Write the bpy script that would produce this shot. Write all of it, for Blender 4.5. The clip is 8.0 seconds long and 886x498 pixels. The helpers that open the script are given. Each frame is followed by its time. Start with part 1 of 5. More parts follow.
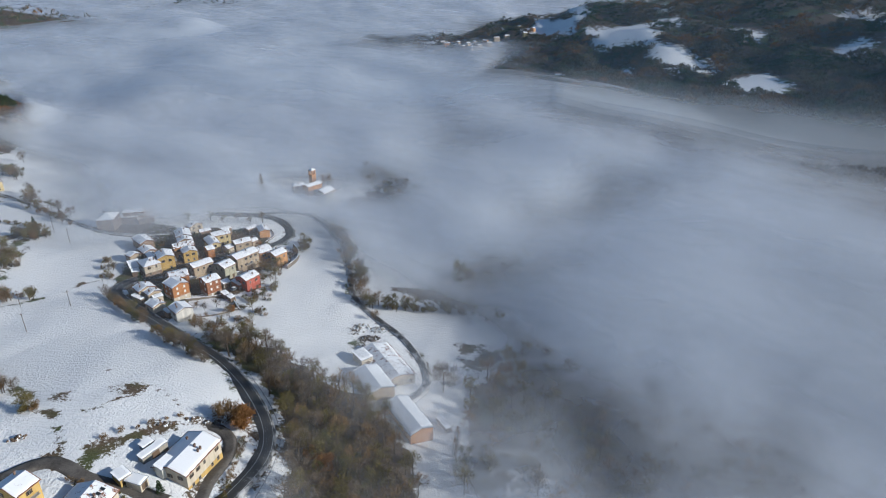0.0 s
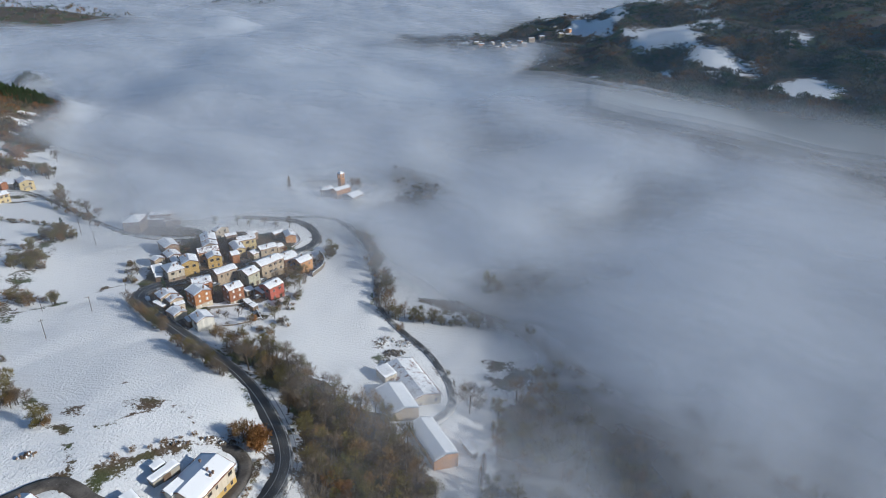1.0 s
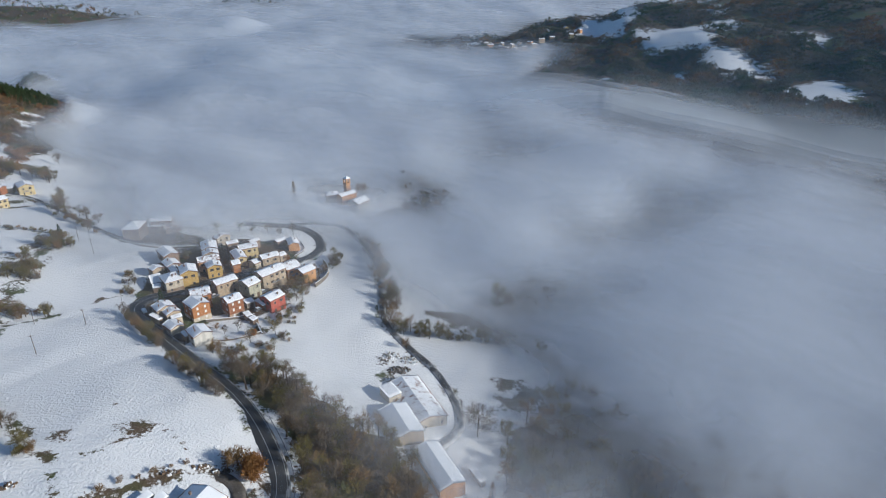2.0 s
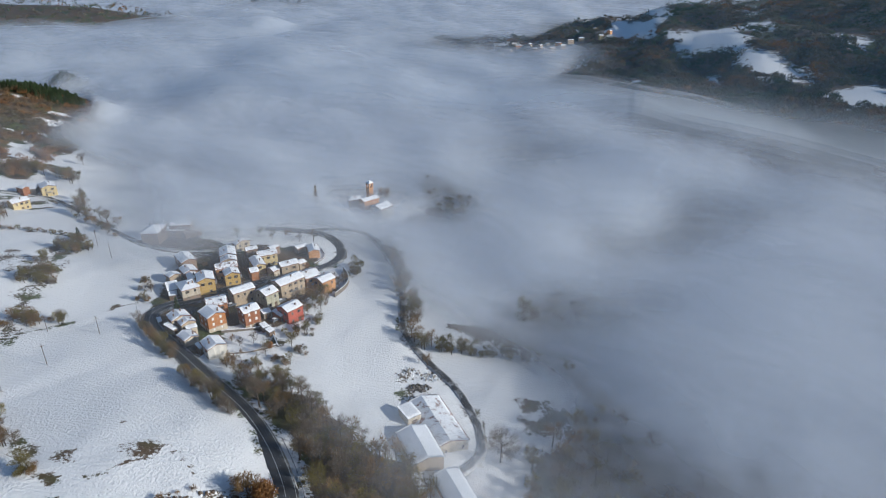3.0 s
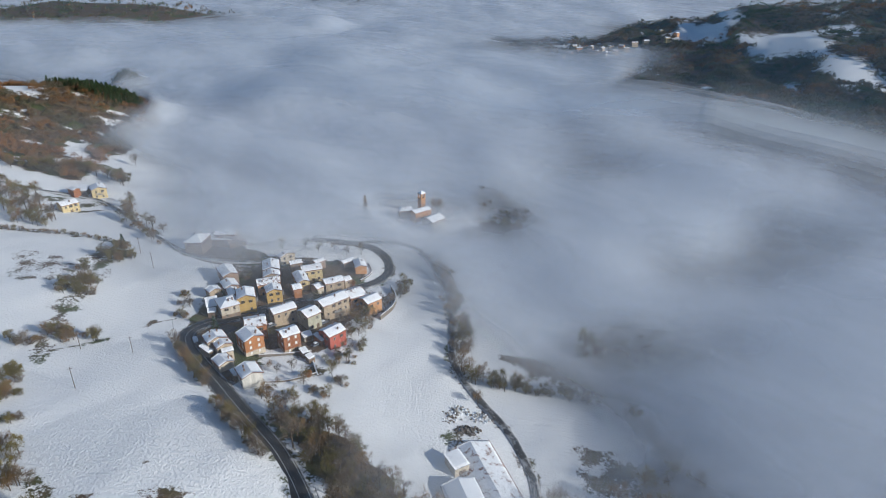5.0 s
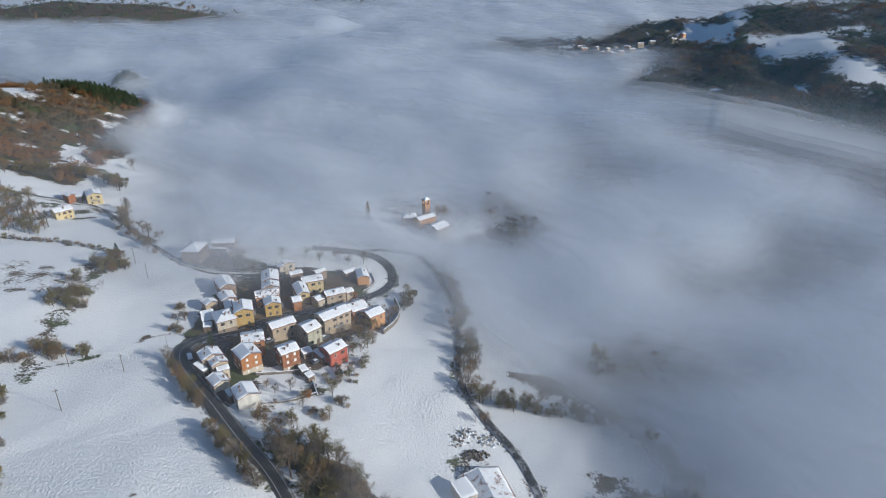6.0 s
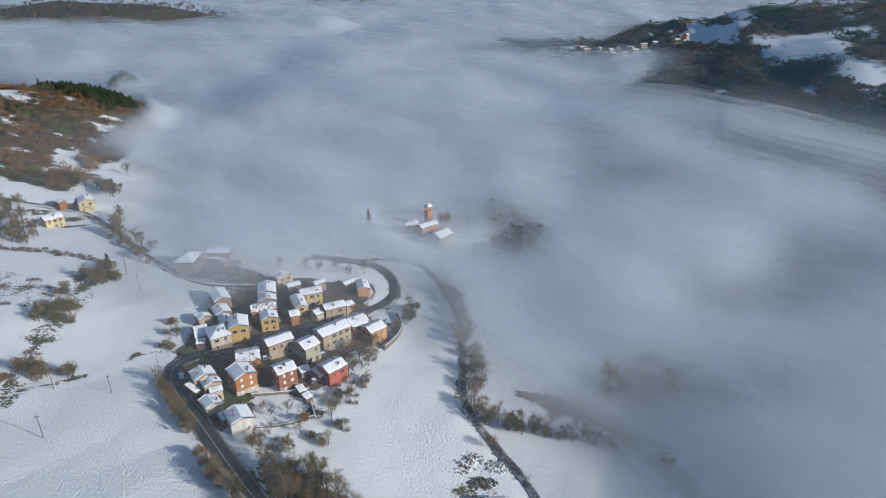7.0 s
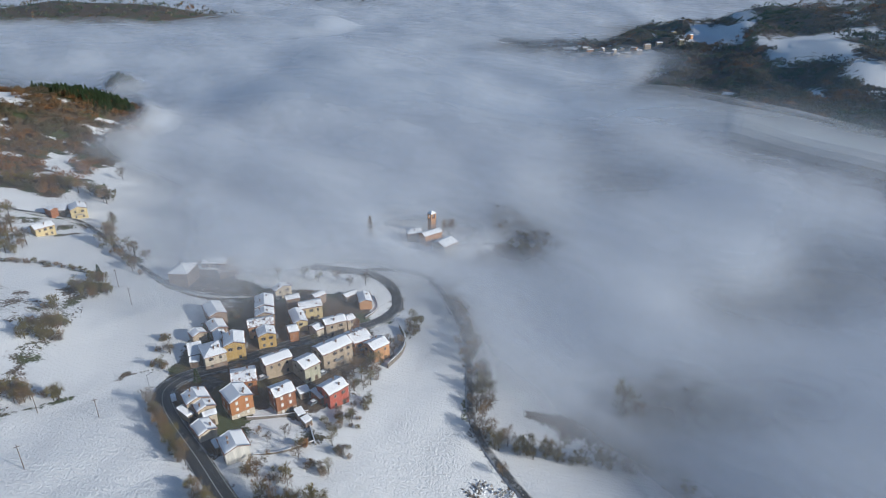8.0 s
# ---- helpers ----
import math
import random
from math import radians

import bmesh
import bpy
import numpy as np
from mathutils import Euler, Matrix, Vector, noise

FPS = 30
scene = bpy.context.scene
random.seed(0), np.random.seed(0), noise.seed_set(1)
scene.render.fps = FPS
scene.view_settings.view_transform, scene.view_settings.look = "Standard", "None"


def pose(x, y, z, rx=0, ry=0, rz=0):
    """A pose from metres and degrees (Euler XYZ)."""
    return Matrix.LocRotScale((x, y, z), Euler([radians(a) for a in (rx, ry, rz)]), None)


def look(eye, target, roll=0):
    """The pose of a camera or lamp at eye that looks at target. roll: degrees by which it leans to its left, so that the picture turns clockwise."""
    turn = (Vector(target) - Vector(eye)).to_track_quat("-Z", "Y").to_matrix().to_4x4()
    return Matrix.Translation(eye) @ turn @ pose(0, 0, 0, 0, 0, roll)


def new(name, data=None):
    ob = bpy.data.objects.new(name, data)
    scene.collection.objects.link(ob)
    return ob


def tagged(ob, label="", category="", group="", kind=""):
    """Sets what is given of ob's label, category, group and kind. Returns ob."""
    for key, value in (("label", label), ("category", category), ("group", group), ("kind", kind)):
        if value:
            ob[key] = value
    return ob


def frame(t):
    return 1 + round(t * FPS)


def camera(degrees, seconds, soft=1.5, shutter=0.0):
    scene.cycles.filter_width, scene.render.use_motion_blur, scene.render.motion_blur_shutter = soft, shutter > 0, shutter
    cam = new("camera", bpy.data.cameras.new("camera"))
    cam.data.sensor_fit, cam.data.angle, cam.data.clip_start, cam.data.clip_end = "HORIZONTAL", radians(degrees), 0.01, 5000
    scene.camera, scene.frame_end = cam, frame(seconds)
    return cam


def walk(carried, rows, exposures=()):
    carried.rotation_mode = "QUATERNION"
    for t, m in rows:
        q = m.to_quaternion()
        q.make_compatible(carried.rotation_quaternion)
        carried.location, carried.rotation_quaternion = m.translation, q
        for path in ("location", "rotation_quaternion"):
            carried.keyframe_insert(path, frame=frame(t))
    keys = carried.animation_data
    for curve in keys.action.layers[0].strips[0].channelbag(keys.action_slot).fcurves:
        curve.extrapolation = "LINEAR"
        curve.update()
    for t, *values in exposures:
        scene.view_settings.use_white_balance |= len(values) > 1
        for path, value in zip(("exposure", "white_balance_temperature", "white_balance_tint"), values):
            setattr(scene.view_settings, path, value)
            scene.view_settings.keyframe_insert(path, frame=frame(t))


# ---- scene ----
# the camera glides level over the valley and turns slowly to its left
cam = camera(70.4, 8.0, 1.0)
METRES, EYE, TILT, LEAN, TURN = 100.0, 140.0, -24.3, 0.0, 0.0
ROWS = [
    (0.0, 0.0, 0.0, 0.0, 0.0, 0.0, 0.0),
    (0.5, -0.0006, 0.0581, 0.0262, 1.55, -0.02, -0.71),
    (1.0, -0.0017, 0.1161, 0.0523, 2.69, -0.05, -1.22),
    (2.5, -0.0118, 0.2847, 0.1299, 4.12, -0.11, -1.89),
    (3.0, -0.0188, 0.3413, 0.1551, 5.56, -0.17, -2.55),
    (3.5, -0.0292, 0.3973, 0.18, 6.94, -0.26, -3.17),
    (4.0, -0.0414, 0.452, 0.2045, 8.26, -0.35, -3.73),
    (4.5, -0.0565, 0.5063, 0.2287, 9.52, -0.44, -4.3),
    (6.0, -0.1096, 0.6691, 0.2986, 10.35, -0.5, -4.67),
    (6.5, -0.1298, 0.7233, 0.3226, 10.35, -0.51, -4.7),
    (7.0, -0.1508, 0.7782, 0.346, 10.36, -0.51, -4.71),
    (7.5, -0.1736, 0.8338, 0.369, 10.36, -0.51, -4.72),
    (8.0, -0.1973, 0.8891, 0.3924, 10.37, -0.51, -4.74),
]
walk(cam, [(t, pose(0, 0, EYE, TILT, LEAN, TURN) @ pose(METRES * x, METRES * y, METRES * z, 90 + pitch, roll, yaw)) for t, x, y, z, yaw, pitch, roll in ROWS], [(0.0, 0.08, 5200, 7), (8.0, 0.08, 5200, 7)])

# ---- light ----
# room for light to pass through all the sheets of mist
scene.cycles.transparent_max_bounces = 16
SUN_AZIMUTH, SUN_HEIGHT = 102.0, 19.0
world = bpy.data.worlds.new("sky")
scene.world = world
world.use_nodes = True
sky = world.node_tree.nodes.new("ShaderNodeTexSky")
sky.sky_type, sky.sun_disc = "NISHITA", False
sky.sun_elevation, sky.sun_rotation = radians(SUN_HEIGHT), radians(SUN_AZIMUTH)
sky.altitude = 600
world.node_tree.nodes["Background"].inputs["Strength"].default_value = 0.080
world.node_tree.links.new(sky.outputs["Color"], world.node_tree.nodes["Background"].inputs["Color"])
to_sun = Vector((math.sin(radians(SUN_AZIMUTH)) * math.cos(radians(SUN_HEIGHT)), math.cos(radians(SUN_AZIMUTH)) * math.cos(radians(SUN_HEIGHT)), math.sin(radians(SUN_HEIGHT))))
sun = new("sun", bpy.data.lights.new("sun", "SUN"))
sun.data.energy, sun.data.angle, sun.data.color = 4.8, radians(0.6), (1.0, 0.84, 0.64)
sun.matrix_world = look(to_sun * 900, (0, 0, 0))


# ---- materials ----
class Nodes:
    """A few short words for building a node material."""

    def __init__(self, name, roughness=0.8, specular=0.3):
        self.m = bpy.data.materials.new(name)
        self.m.use_nodes = True
        self.t = self.m.node_tree
        self.b = self.t.nodes["Principled BSDF"]
        self.b.inputs["Roughness"].default_value = roughness
        self.b.inputs["Specular IOR Level"].default_value = specular

    def add(self, kind, **sockets):
        n = self.t.nodes.new(kind)
        for k, v in sockets.items():
            self.put(n, k.replace("_", " "), v)
        return n

    def put(self, n, socket, v):
        if isinstance(v, bpy.types.NodeSocket):
            self.t.links.new(v, n.inputs[socket])
        else:
            n.inputs[socket].default_value = v

    def where(self, own=False):
        if own:
            return self.t.nodes.new("ShaderNodeTexCoord").outputs["Object"]
        return self.t.nodes.new("ShaderNodeNewGeometry").outputs["Position"]

    def noise(self, at, scale, detail=4.0, rough=0.55, stretch=None, lift=0.0):
        if stretch:
            mp = self.add("ShaderNodeMapping", Vector=at, Scale=stretch)
            at = mp.outputs[0]
        return self.add("ShaderNodeTexNoise", Vector=at, Scale=scale, Detail=detail, Roughness=rough, Distortion=lift).outputs["Fac"]

    def ramp(self, fac, a, b, lo=(0, 0, 0, 1), hi=(1, 1, 1, 1)):
        r = self.add("ShaderNodeValToRGB", Fac=fac)
        r.color_ramp.elements[0].position, r.color_ramp.elements[1].position = a, b
        r.color_ramp.elements[0].color, r.color_ramp.elements[1].color = lo, hi
        return r.outputs["Color"]

    def math(self, op, a, b=0.0, c=0.0):
        n = self.t.nodes.new("ShaderNodeMath")
        n.operation = op
        for i, v in enumerate((a, b, c)):
            if isinstance(v, bpy.types.NodeSocket):
                self.t.links.new(v, n.inputs[i])
            else:
                n.inputs[i].default_value = v
        return n.outputs[0]

    def mix(self, fac, a, b):
        n = self.t.nodes.new("ShaderNodeMix")
        n.data_type = "RGBA"
        for i, v in ((0, fac), (6, a), (7, b)):
            if isinstance(v, bpy.types.NodeSocket):
                self.t.links.new(v, n.inputs[i])
            else:
                n.inputs[i].default_value = v
        return n.outputs[2]

    def attr(self, name):
        n = self.t.nodes.new("ShaderNodeAttribute")
        n.attribute_name = name
        return n.outputs["Fac"]

    def chance(self):
        return self.t.nodes.new("ShaderNodeObjectInfo").outputs["Random"]

    def island(self):
        return self.t.nodes.new("ShaderNodeNewGeometry").outputs["Random Per Island"]

    def bump(self, height, strength, distance):
        n = self.add("ShaderNodeBump", Height=height, Strength=strength, Distance=distance)
        self.put(self.b, "Normal", n.outputs[0])

    def done(self, colour):
        self.put(self.b, "Base Color", colour)
        return self.m


def rgb(r, g, b):
    return (r, g, b, 1.0)


def snow_ground():
    k = Nodes("snowy_ground", 0.75, 0.25)
    at = k.where()
    fine, mid, big = k.noise(at, 1.1, 6, 0.65), k.noise(at, 0.14, 5, 0.6), k.noise(at, 0.02, 3)
    litter, bare = k.attr("litter"), k.attr("bare")
    soil = k.mix(k.noise(at, 0.5, 5), rgb(0.06, 0.042, 0.028), rgb(0.17, 0.125, 0.08))
    soil = k.mix(k.ramp(k.noise(at, 0.035, 3), 0.5, 0.62), soil, rgb(0.075, 0.088, 0.034))
    snow = k.mix(big, rgb(0.75, 0.755, 0.76), rgb(0.80, 0.80, 0.795))
    snow = k.mix(k.ramp(fine, 0.60, 0.82), snow, rgb(0.66, 0.64, 0.60))
    open_ground = k.math("ADD", k.math("MULTIPLY", fine, 0.45), k.math("MULTIPLY", mid, 0.55))
    cover = k.math("ADD", k.math("MULTIPLY", litter, 0.34), k.math("MULTIPLY", bare, 0.208))
    cover = k.math("ADD", cover, open_ground)
    specks = k.math("MULTIPLY", k.ramp(k.noise(at, 0.06, 4, 0.6), 0.45, 0.75), k.math("SUBTRACT", k.noise(at, 1.7, 6, 0.75), 0.5))
    cover = k.math("ADD", cover, k.math("MULTIPLY", specks, 0.45))
    shown = k.ramp(cover, 0.645, 0.705)
    rows = k.noise(at, 0.55, 1, 0.5, (0.3, 1.7, 1.0))
    crust = k.math("ADD", k.noise(at, 1.3, 1, 0.5), k.math("MULTIPLY", k.noise(at, 3.1, 1, 0.5), 0.5))
    lumps = k.math("MULTIPLY", crust, k.ramp(k.noise(at, 0.022, 2), 0.35, 0.66, rgb(0.5, 0.5, 0.5), rgb(1, 1, 1)))
    k.bump(k.math("ADD", lumps, k.math("MULTIPLY", rows, 0.7)), 1.0, 0.42)
    stubble = k.math("MULTIPLY", k.ramp(k.noise(at, 1.3, 6, 0.85), 0.54, 0.66), k.ramp(k.noise(at, 0.045, 4, 0.65), 0.42, 0.62))
    snow = k.mix(k.math("MULTIPLY", stubble, 0.42), snow, rgb(0.36, 0.33, 0.27))
    return k.done(k.mix(shown, snow, soil))


def asphalt(name, clear):
    k = Nodes(name, 0.55, 0.4)
    at = k.where()
    base = k.mix(k.noise(at, 0.35, 5), rgb(0.035, 0.037, 0.040), rgb(0.075, 0.074, 0.072))
    # pale slush; a lower clear spreads it further, imitating haze over a lane
    slush_haze = k.ramp(k.math("ADD", k.noise(at, 0.22, 5, 0.7), k.math("MULTIPLY", k.attr("edge"), 0.22)), clear, clear + 0.14)
    k.bump(k.noise(at, 6.0, 3), 0.3, 0.03)
    return k.done(k.mix(slush_haze, base, rgb(0.42, 0.42, 0.42)))


def plain(name, colour, roughness=0.7, vary=0.25, scale=0.8, specular=0.3, metallic=0.0):
    k = Nodes(name, roughness, specular)
    k.b.inputs["Metallic"].default_value = metallic
    at = k.where()
    low = rgb(*[c * (1 - vary) for c in colour])
    high = rgb(*[min(0.9, c * (1 + vary)) for c in colour])
    n = k.math("ADD", k.math("MULTIPLY", k.noise(at, scale, 5), 0.6), k.math("MULTIPLY", k.noise(at, scale * 7, 3), 0.4))
    return k.done(k.mix(k.ramp(n, 0.32, 0.68), low, high))


def plaster(name, colour):
    """Lime plaster: broad weathering, rain streaks and a few bare spots."""
    k = Nodes(name, 0.85, 0.2)
    at = k.where()
    streak = k.noise(at, 0.9, 4, 0.6, (1.0, 1.0, 0.12))
    blotch = k.noise(at, 0.35, 5, 0.6)
    base = k.mix(k.ramp(streak, 0.35, 0.7), rgb(*[c * 0.72 for c in colour]), rgb(*colour))
    base = k.mix(k.ramp(blotch, 0.58, 0.74), base, rgb(*[0.55 * c + 0.10 for c in colour]))
    k.bump(k.noise(at, 5.0, 4), 0.25, 0.03)
    return k.done(base)


def snow_roof(name, thaw):
    """Snow on a roof; thaw is how much of the tiles shows through it."""
    k = Nodes(name, 0.7, 0.25)
    at = k.where()
    n = k.math("ADD", k.math("MULTIPLY", k.noise(at, 0.45, 5, 0.7), 0.7), k.math("MULTIPLY", k.noise(at, 2.5, 4, 0.7), 0.3))
    n = k.math("ADD", n, k.math("MULTIPLY", k.chance(), 0.06))
    shown = k.ramp(n, 0.70 - thaw, 0.76 - thaw)
    tile = k.mix(k.noise(at, 3.0, 3), rgb(0.16, 0.075, 0.045), rgb(0.27, 0.14, 0.09))
    k.bump(k.noise(at, 1.6, 5), 0.5, 0.12)
    return k.done(k.mix(shown, rgb(0.86, 0.865, 0.875), tile))


def twig(name, dark, light, across=0.6):
    k = Nodes(name, 0.9, 0.1)
    n = k.math("ADD", k.math("MULTIPLY", k.island(), 0.6), k.math("MULTIPLY", k.chance(), 0.45))
    return k.done(k.mix(n, rgb(*dark), rgb(*light)))


def far_wood(name, rust=0.54, green=0.52):
    """Crowns of a leafless wood: grey-brown, rust and dark green mixed stand by stand."""
    k = Nodes(name, 0.9, 0.1)
    at = k.where()
    stand = k.math("ADD", k.math("MULTIPLY", k.noise(at, 0.011, 4, 0.6), 0.75), k.math("MULTIPLY", k.noise(at, 0.05, 3, 0.6), 0.25))
    base = k.mix(k.island(), rgb(0.058, 0.056, 0.040), rgb(0.135, 0.118, 0.078))
    base = k.mix(k.ramp(stand, rust, rust + 0.07), base, k.mix(k.island(), rgb(0.12, 0.062, 0.026), rgb(0.28, 0.145, 0.058)))
    base = k.mix(k.ramp(stand, green - 0.06, green, rgb(1, 1, 1), rgb(0, 0, 0)), base, k.mix(k.island(), rgb(0.022, 0.040, 0.022), rgb(0.066, 0.092, 0.044)))
    return k.done(base)


def fog(name, wisp, body, white=(0.84, 0.87, 0.915)):
    """A thin sheet of mist: white droplets that scatter the light, open where the mist is thin."""
    k = Nodes(name)
    k.t.nodes.remove(k.b)
    drift = k.add("ShaderNodeMapping", Vector=k.where(), Rotation=(0, 0, radians(50))).outputs[0]
    broad = k.noise(drift, 0.0095, 3, 0.45, (0.55, 1.15, 2.2), 0.5)
    small = k.noise(drift, 0.034, 4, 0.5, (0.6, 1.1, 1.6), 0.7)
    n = k.math("ADD", k.math("MULTIPLY", broad, 0.72), k.math("MULTIPLY", small, 0.28))
    d = k.math("ADD", k.attr("amount"), k.math("MULTIPLY", k.math("SUBTRACT", n, 0.5), wisp))
    alpha = k.add("ShaderNodeMapRange", Value=d, From_Min=0.0, From_Max=1.0, To_Min=0.0, To_Max=body)
    alpha.interpolation_type = "SMOOTHSTEP"
    dif, tra = k.add("ShaderNodeBsdfDiffuse", Color=rgb(*white)), k.add("ShaderNodeBsdfTranslucent", Color=rgb(*white))
    half = k.add("ShaderNodeMixShader", Fac=0.42)
    k.t.links.new(dif.outputs[0], half.inputs[1])
    k.t.links.new(tra.outputs[0], half.inputs[2])
    clear = k.add("ShaderNodeBsdfTransparent")
    out = k.add("ShaderNodeMixShader", Fac=alpha.outputs[0])
    k.t.links.new(clear.outputs[0], out.inputs[1])
    k.t.links.new(half.outputs[0], out.inputs[2])
    k.t.links.new(out.outputs[0], k.t.nodes["Material Output"].inputs["Surface"])
    return k.m


# the second asphalt is paled in its colour to stand in for haze
GROUND, ASPHALT, HAZE_PALED = snow_ground(), asphalt("wet_asphalt", 0.66), asphalt("haze_paled_asphalt", 0.50)
PAINT_LINE = plain("road_paint", (0.62, 0.62, 0.60), 0.7, 0.2)
TRACK = plain("slushy_track", (0.10, 0.09, 0.08), 0.7, 0.5, 0.3)
STONE = plain("field_stone", (0.17, 0.145, 0.12), 0.9, 0.4, 1.2)
TILE = plain("clay_tiles", (0.20, 0.095, 0.06), 0.85, 0.4, 1.5)
METAL = plain("grey_sheet_metal", (0.25, 0.26, 0.28), 0.5, 0.3, 0.5)
TIMBER = plain("weathered_wood", (0.13, 0.09, 0.06), 0.8, 0.3, 2.0)
BRICK = plain("brick_chimney", (0.19, 0.13, 0.10), 0.9, 0.3, 3.0)
CONCRETE = plain("concrete", (0.33, 0.31, 0.28), 0.85, 0.25, 0.7)
DARK = plain("dark_shutter", (0.07, 0.045, 0.03), 0.6, 0.3, 2.0)
PALE = plain("pale_shutter", (0.72, 0.70, 0.66), 0.6, 0.1, 2.0)
FRAME = plain("window_frame", (0.34, 0.28, 0.22), 0.6, 0.2, 2.0)
GLASS = plain("window_glass", (0.03, 0.035, 0.04), 0.08, 0.2, 0.5, 0.6)
LAMP_GREY = plain("lamp_grey", (0.08, 0.085, 0.09), 0.5, 0.2)
CARPAINT = plain("dull_car_paint", (0.12, 0.13, 0.15), 0.3, 0.1, 1.0, 0.5)
TYRE = plain("rubber", (0.02, 0.02, 0.02), 0.9, 0.2)
SNOW = {"full": snow_roof("roof_snow", 0.03), "thin": snow_roof("thin_roof_snow", 0.145), "patchy": snow_roof("patchy_roof_snow", 0.21)}
PLAIN_SNOW = snow_roof("clean_snow", -0.2)
WALLS = {
    "white": plaster("white_plaster", (0.67, 0.64, 0.57)), "cream": plaster("cream_plaster", (0.60, 0.52, 0.40)),
    "beige": plaster("beige_plaster", (0.45, 0.36, 0.25)), "yellow": plaster("yellow_plaster", (0.57, 0.39, 0.13)),
    "pale_yellow": plaster("pale_yellow_plaster", (0.62, 0.50, 0.26)), "orange": plaster("orange_plaster", (0.43, 0.19, 0.07)),
    "peach": plaster("peach_plaster", (0.57, 0.31, 0.14)), "red": plaster("red_plaster", (0.45, 0.12, 0.08)),
    "brick": plaster("brown_red_plaster", (0.31, 0.13, 0.06)), "green": plaster("pale_green_plaster", (0.45, 0.43, 0.32)),
    "stone": plaster("rough_stone_wall", (0.29, 0.21, 0.15)), "grey": plaster("grey_render", (0.36, 0.33, 0.28)),
}
BARK = twig("bark", (0.05, 0.04, 0.032), (0.11, 0.09, 0.07))
CROWNS = {
    "grey": twig("grey_twigs", (0.075, 0.06, 0.045), (0.22, 0.175, 0.125)), "brown": twig("brown_twigs", (0.09, 0.057, 0.028), (0.31, 0.20, 0.09)),
    "olive": twig("olive_twigs", (0.06, 0.056, 0.020), (0.215, 0.175, 0.06)), "rust": twig("rust_leaves", (0.17, 0.085, 0.03), (0.44, 0.23, 0.085)),
    "conifer": twig("dark_needles", (0.018, 0.036, 0.016), (0.07, 0.105, 0.045)),
}
FARWOOD, RUSTWOOD = far_wood("far_wood", 0.54, 0.485), far_wood("rusty_wood", 0.462, 0.40)

# ---- terrain ----
# spot heights (x, y, z) of the valley floor, its flanks and the hills around
VALLEY = [(-111, 175, 17), (-136, 175, 17), (-100, 131, 19), (-80, 150, 15), (-166, 213, 13), (-157, 247, 7.5),
          (-186, 263, 9), (-205, 272, 14), (-141, 237, 8), (-111, 213, 7.5), (-69, 178, 7), (-96, 235, 3), (-81, 254, 1),
          (-51, 218, -4), (-52, 263, -6.5), (-31, 241, -8.5), (-25, 200, -6.5), (-85, 412, -5), (-44, 288, -7), (-85, 372, -8), (60, 270, -22), (45, 190, -20),
          (-285, 360, 11), (-320, 465, 5), (-240, 310, 14), (-150, 290, 7), (-175, 345, 3), (0, 140, -13),
          (-240, 200, 22), (-120, 60, 22), (120, 420, -25), (-150, 520, -9), (-60, 130, 8)]
HILLS = [(-330, 260, 30), (-300, 420, 9), (-411, 490, 25), (-450, 545, 40), (-402, 628, 6), (-445, 600, 28), (-425, 575, 31), (-462, 660, 9), (-520, 480, 50), (-570, 790, -26), (-480, 700, -28), (-640, 620, -5), (-760, 480, 30),
         (-600, 930, -45), (-345, 610, -25), (-362, 525, 4), (-150, 800, -45), (270, 773, 4), (173, 907, 8), (317, 958, 15), (314, 1112, 38),
         (-186, 1427, -18), (35, 1378, -6), (165, 1530, 6), (326, 1758, 34), (430, 1640, 62), (462, 1319, 56), (560, 822, 33),
         (426, 602, 4), (713, 1086, 88), (0, 1150, -40), (200, 500, -30), (900, 600, 90), (1000, 1700, 85), (-50, 1750, -60)]
# far ridges above the mist: centre, half widths, height
RIDGES = [(-1500, 2000, 420, 210, 95), (-1050, 2930, 260, 120, 62), (-2300, 1700, 500, 300, 110), (-548, 775, 26, 40, 44)]
SPOTS = np.array(VALLEY + HILLS, float)


def kernel(d):
    return np.sqrt(d * d + 20.0 ** 2)


def relief():
    n = len(SPOTS)
    d = np.hypot(SPOTS[:, None, 0] - SPOTS[None, :, 0], SPOTS[:, None, 1] - SPOTS[None, :, 1])
    a = np.zeros((n + 1, n + 1))
    a[:n, :n] = kernel(d) - 8.0 * np.eye(n)
    a[:n, n] = a[n, :n] = 1
    return np.linalg.solve(a, np.append(SPOTS[:, 2], 0))


WEIGHTS = relief()


def ground_at(x, y):
    """Height of the ground, for numbers or arrays."""
    x, y = np.asarray(x, float), np.asarray(y, float)
    z = np.full(x.shape, WEIGHTS[-1])
    for (sx, sy, _), w in zip(SPOTS, WEIGHTS[:-1]):
        z = z + w * kernel(np.hypot(x - sx, y - sy))
    far = np.clip((np.hypot(x, y - 600) - 1100) / 900, 0, 1)
    far = far * far * (3 - 2 * far)
    z = z * (1 - far) - 60 * far
    for cx, cy, rx, ry, h in RIDGES:
        z = z + h * np.exp(-((x - cx) / rx) ** 2 - ((y - cy) / ry) ** 2)
    return z

